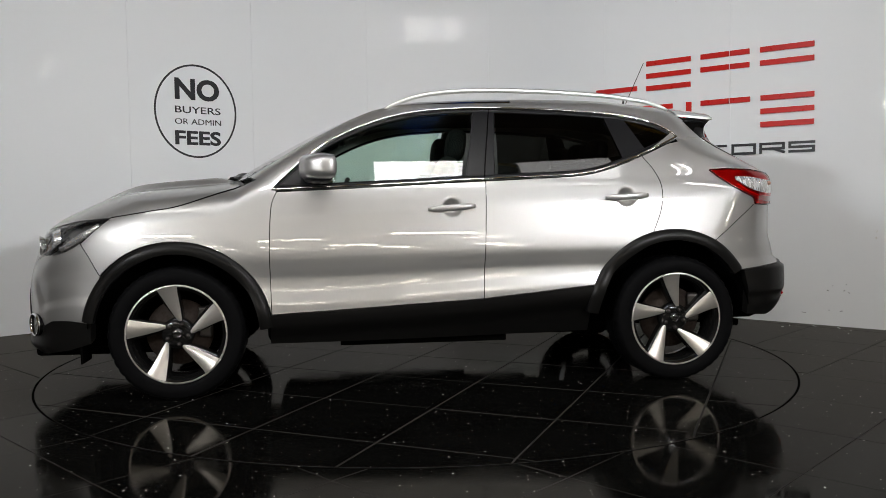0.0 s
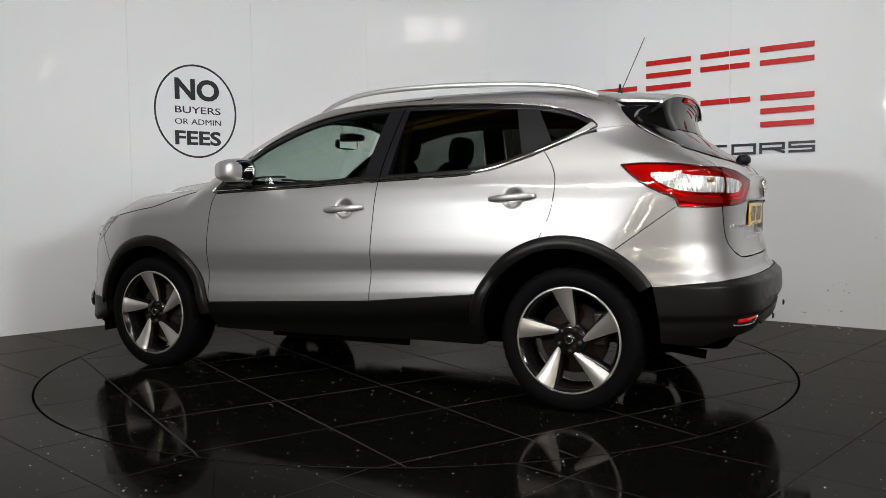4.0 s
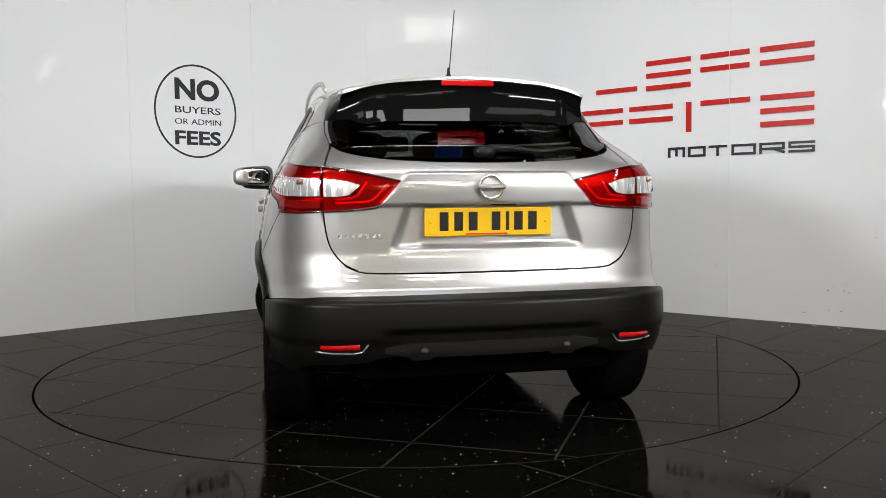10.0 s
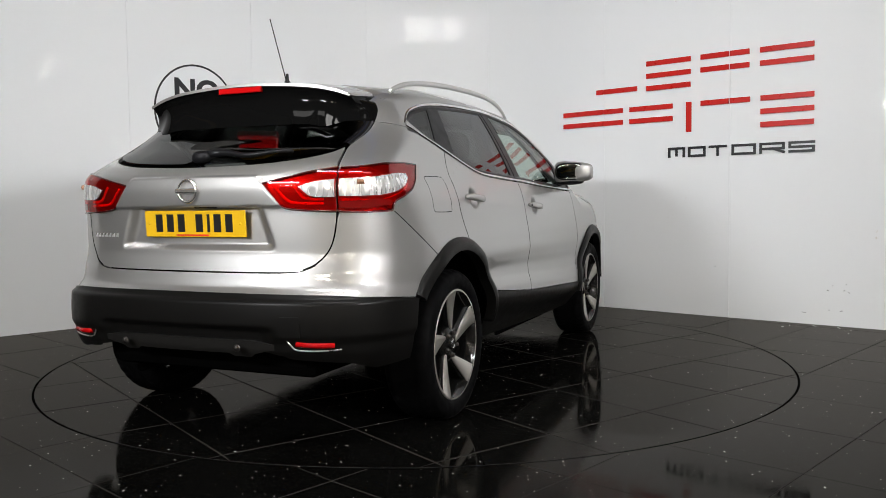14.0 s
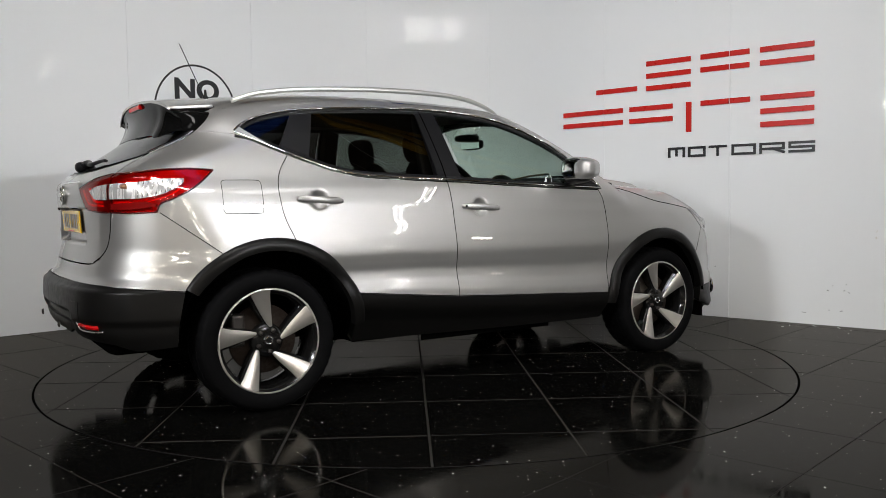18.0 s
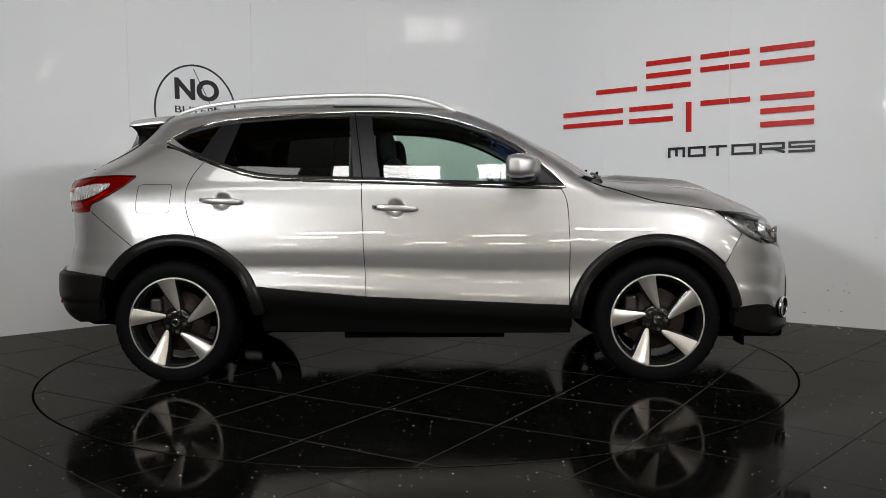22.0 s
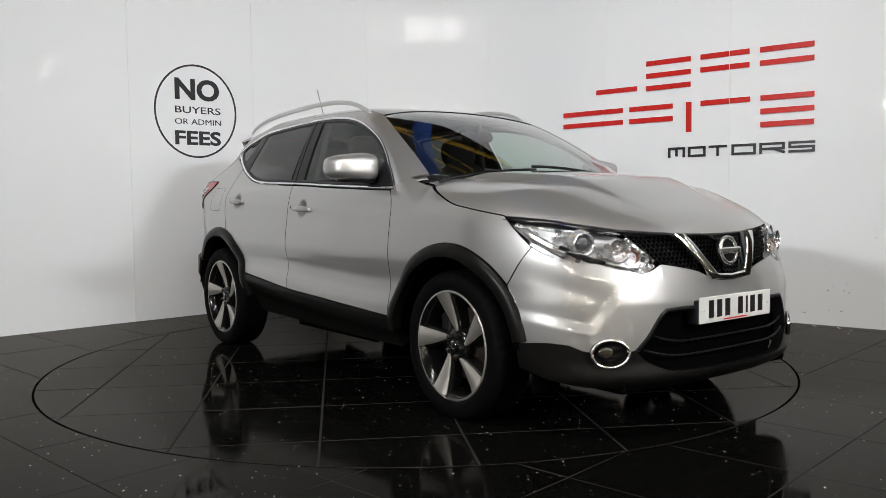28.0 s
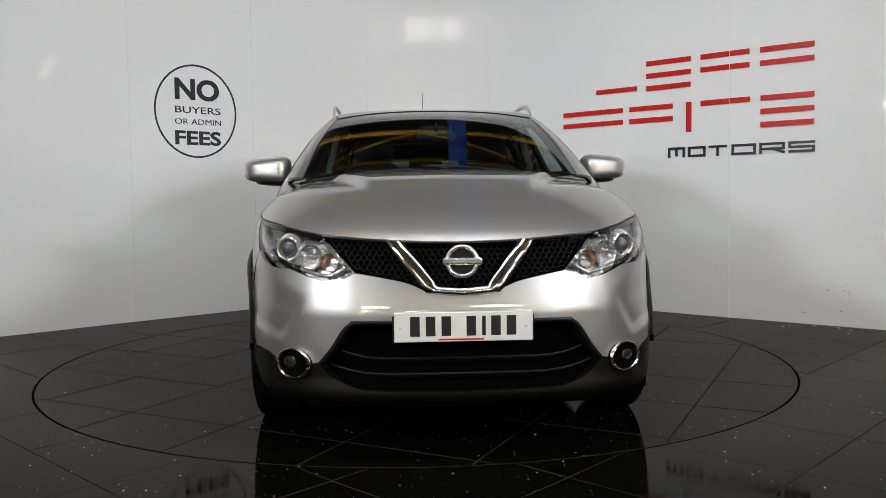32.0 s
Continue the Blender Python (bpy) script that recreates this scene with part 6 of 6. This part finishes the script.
# fuel flap outline: a dark strip painted for the shade in its groove
FUEL = [(-1.500, 1.104), (-1.36, 1.104), (-1.335, 1.095), (-1.334, 1.06), (-1.336, 0.985), (-1.339, 0.955), (-1.36, 0.947), (-1.50, 0.948), (-1.522, 0.956), (-1.526, 0.985), (-1.524, 1.06), (-1.521, 1.096), (-1.500, 1.104)]
loop = flip(view_out("S", spline(FUEL, 6)))
part("fuel_flap_gap_shade", mesh_of("fuel_flap_gap_shade", *strip(loop, 0.003, 0.0004, 0.002, 90), DARK), car)
# aerial
ant = part("aerial", lathe("aerial", [(0.022, -0.004), (0.020, 0.012), (0.009, 0.03), (0.006, 0.06), (0.0, 0.062)], SATIN_BLACK, 18), car, "thin black roof aerial", pose(-1.335, 0, 1.566, 90, 0, 0))
part("whip", tube("whip", [(-0.012, 0.03, 0), (-0.135, 0.30, 0)], 0.0024, SATIN_BLACK, 6), ant)
# rear wiper
rw = view_out("R", np.array([(-0.02 - 0.045 * k, 1.19 + 0.008 * math.sin(k)) for k in range(10)]))
wip = part("rear_wiper", tube("rear_wiper", rw + np.array([-0.02, 0, 0.01]), 0.011, SATIN_BLACK, 8, taper=[1.8, 1.6, 1.3, 1.1, 1, 1, 0.9, 0.8, 0.7, 0.6]), car, "black rear wiper")
part("wiper_pivot", blob("wiper_pivot", (-1.985, 0.0, 1.19), (0.035, 0.045, 0.028), SATIN_BLACK, 2.4, 10), wip)
part("plate_light", box_mesh("plate_light", (0.03, 0.10, 0.012), SATIN_BLACK, 0.004, (-2.045, -0.06, 0.982)), car)

# ------------------------------------------------------------ inside
def inset(vf_args, off, mat, name):
    both(name, patch(*vf_args, off=off, gap=0.0, lip=0.0), mat, car)


inset(("S", SILL_F, F_EDGE, door_top_f, B_EDGE, 20, 14), -0.07, DASH, "door_trim")
inset(("S", SILL_R, B_EDGE, door_top_r, chain(arch_door, R_EDGE), 20, 14), -0.07, DASH, "door_trim")
inset(("S", quarter_low, R_EDGE, quarter_top, quarter_back, 16, 12), -0.06, DASH, "boot_trim")
inset(("L", DLO_TOP[::-1], chain(DLO_TOP[:1], SCREEN_SIDE[:1]), chain(ROOF_EDGE, SCREEN_SIDE[::-1]), C_EDGE, 60, 8), -0.035, TRIM_GREY, "pillar_trim")
part("headlining", mesh_of("headlining", *patch("T", ROOF_EDGE, screen_top, flip(ROOF_EDGE), roof_end, 24, 24, off=-0.045, gap=0, lip=0), DASH), car, "dark headlining")
dash = part("dashboard", blob("dashboard", (0.86, 0, 0.93), (0.24, 0.72, 0.15), DASH, 4.0, 18), car, "dark dashboard")
part("dash_top", box_mesh("dash_top", (0.34, 1.36, 0.06), DASH, 0.025, (0.92, 0, 1.06), 3), dash)
part("bulkhead", box_mesh("bulkhead", (0.04, 1.3, 0.6), DARK, 0.01, (1.02, 0, 0.76)), car)
wheel_ring = lathe("steering_wheel", [(0.178 + 0.016 * math.cos(a), 0.016 * math.sin(a)) for a in np.linspace(0, 2 * math.pi, 11)[:-1]], DASH, 40, True)
steer = part("steering_wheel", wheel_ring, car, "black steering wheel", pose(0.50, -0.36, 0.98, 0, 0, 90) @ pose(0, 0, 0, -24, 0, 0))
part("wheel_boss", blob("wheel_boss", (0, 0.0, 0), (0.07, 0.03, 0.06), DASH, 3, 10), steer)
part("wheel_bar", box_mesh("wheel_bar", (0.34, 0.02, 0.04), DASH, 0.008), steer)
part("driver_binnacle", blob("driver_binnacle", (0.72, -0.36, 1.09), (0.12, 0.19, 0.05), DASH, 3, 12), dash)


def seat(x, y, name, label):
    st = part(name, blob(name, (x + 0.02, y, 0.62), (0.27, 0.245, 0.10), FABRIC, 3.6, 16), car, label)
    part("seat_back", blob("seat_back", (0, 0, 0), (0.075, 0.235, 0.33), FABRIC, 3.2, 16), st, "", pose(x - 0.27, y, 0.93, 0, -14, 0))
    part("head_rest", blob("head_rest", (0, 0, 0), (0.055, 0.13, 0.095), FABRIC, 3.0, 14), st, "", pose(x - 0.385, y, 1.315, 0, -8, 0))
    for k in (-0.05, 0.05):
        part("rest_post", tube("rest_post", [(x - 0.36, y + k, 1.18), (x - 0.385, y + k, 1.28)], 0.007, SATIN_SILVER, 8), st)
    return st


seat(0.20, 0.37, "front_seat", "dark cloth front seat with headrest")
seat(0.20, -0.37, "front_seat", "dark cloth front seat with headrest")
bench = part("rear_seat", blob("rear_seat", (-0.62, 0, 0.62), (0.27, 0.62, 0.10), FABRIC, 4, 16), car, "dark cloth rear bench with three headrests")
part("bench_back", blob("bench_back", (0, 0, 0), (0.075, 0.62, 0.31), FABRIC, 4, 16), bench, "", pose(-0.93, 0, 0.92, 0, -14, 0))
for y in (-0.38, 0, 0.38):
    part("head_rest", blob("head_rest", (0, 0, 0), (0.05, 0.125, 0.075), FABRIC, 3, 12), bench, "", pose(-1.03, y, 1.27, 0, -8, 0))
cab_mirror = part("inside_mirror", blob("inside_mirror", (0.47, 0, 1.37), (0.02, 0.115, 0.035), SATIN_BLACK, 3.5, 12), car, "black inside rear-view mirror")
part("mirror_pane", box_mesh("mirror_pane", (0.004, 0.21, 0.058), MIRROR, 0.0015, (0.449, 0, 1.37)), cab_mirror)
part("mirror_stem", tube("mirror_stem", [(0.48, 0, 1.39), (0.50, 0, 1.44)], 0.012, SATIN_BLACK, 8), cab_mirror)
part("sensor_box", blob("sensor_box", (0.42, 0, 1.412), (0.06, 0.10, 0.025), SATIN_BLACK, 3, 10), car)
for s in (1, -1):
    part("centre_pillar_trim", box_mesh("centre_pillar_trim", (0.12, 0.05, 0.95), DASH, 0.02), car, "", Matrix.Translation((-0.30, 0.715 * s, 1.02)) @ Euler((s * radians(15), 0, 0)).to_matrix().to_4x4())
    part("seat_belt", tube("seat_belt", [(-0.28, 0.66 * s, 1.38), (-0.27, 0.70 * s, 1.0), (-0.25, 0.72 * s, 0.7)], 0.02, FABRIC, 6, 0.15), car)
part("parcel_shelf", box_mesh("parcel_shelf", (0.72, 1.15, 0.02), DASH, 0.006, (-1.42, 0, 1.07)), car)
part("lock_cylinder", lathe("lock_cylinder", [(0.0, 0.004), (0.006, 0.004), (0.007, 0.0)], SATIN_BLACK, 14), car, "", Matrix.Translation((-0.195, float(-view_out("S", np.array([[-0.195, 0.967]]))[0, 1] - 0.020), 0.967)) @ pose(0, 0, 0, 0, 0, 180))
tagged(new("plaster_crumbs", mesh_of("plaster_crumbs", *joined(*CRUMBS), FITTING, False)), "small white plaster crumbs on the floor by the wall", "crumbs", kind="stuff")


def motions():
    turns = []
    for t, deg in HEADING:
        turns.append((t, pose(0, 0, 0, 0, 0, deg)))
    walk(turntable, turns)
    walk(car, [(t, m @ Matrix.Translation((*CAR_ON_TABLE, 0))) for t, m in turns])


motions()
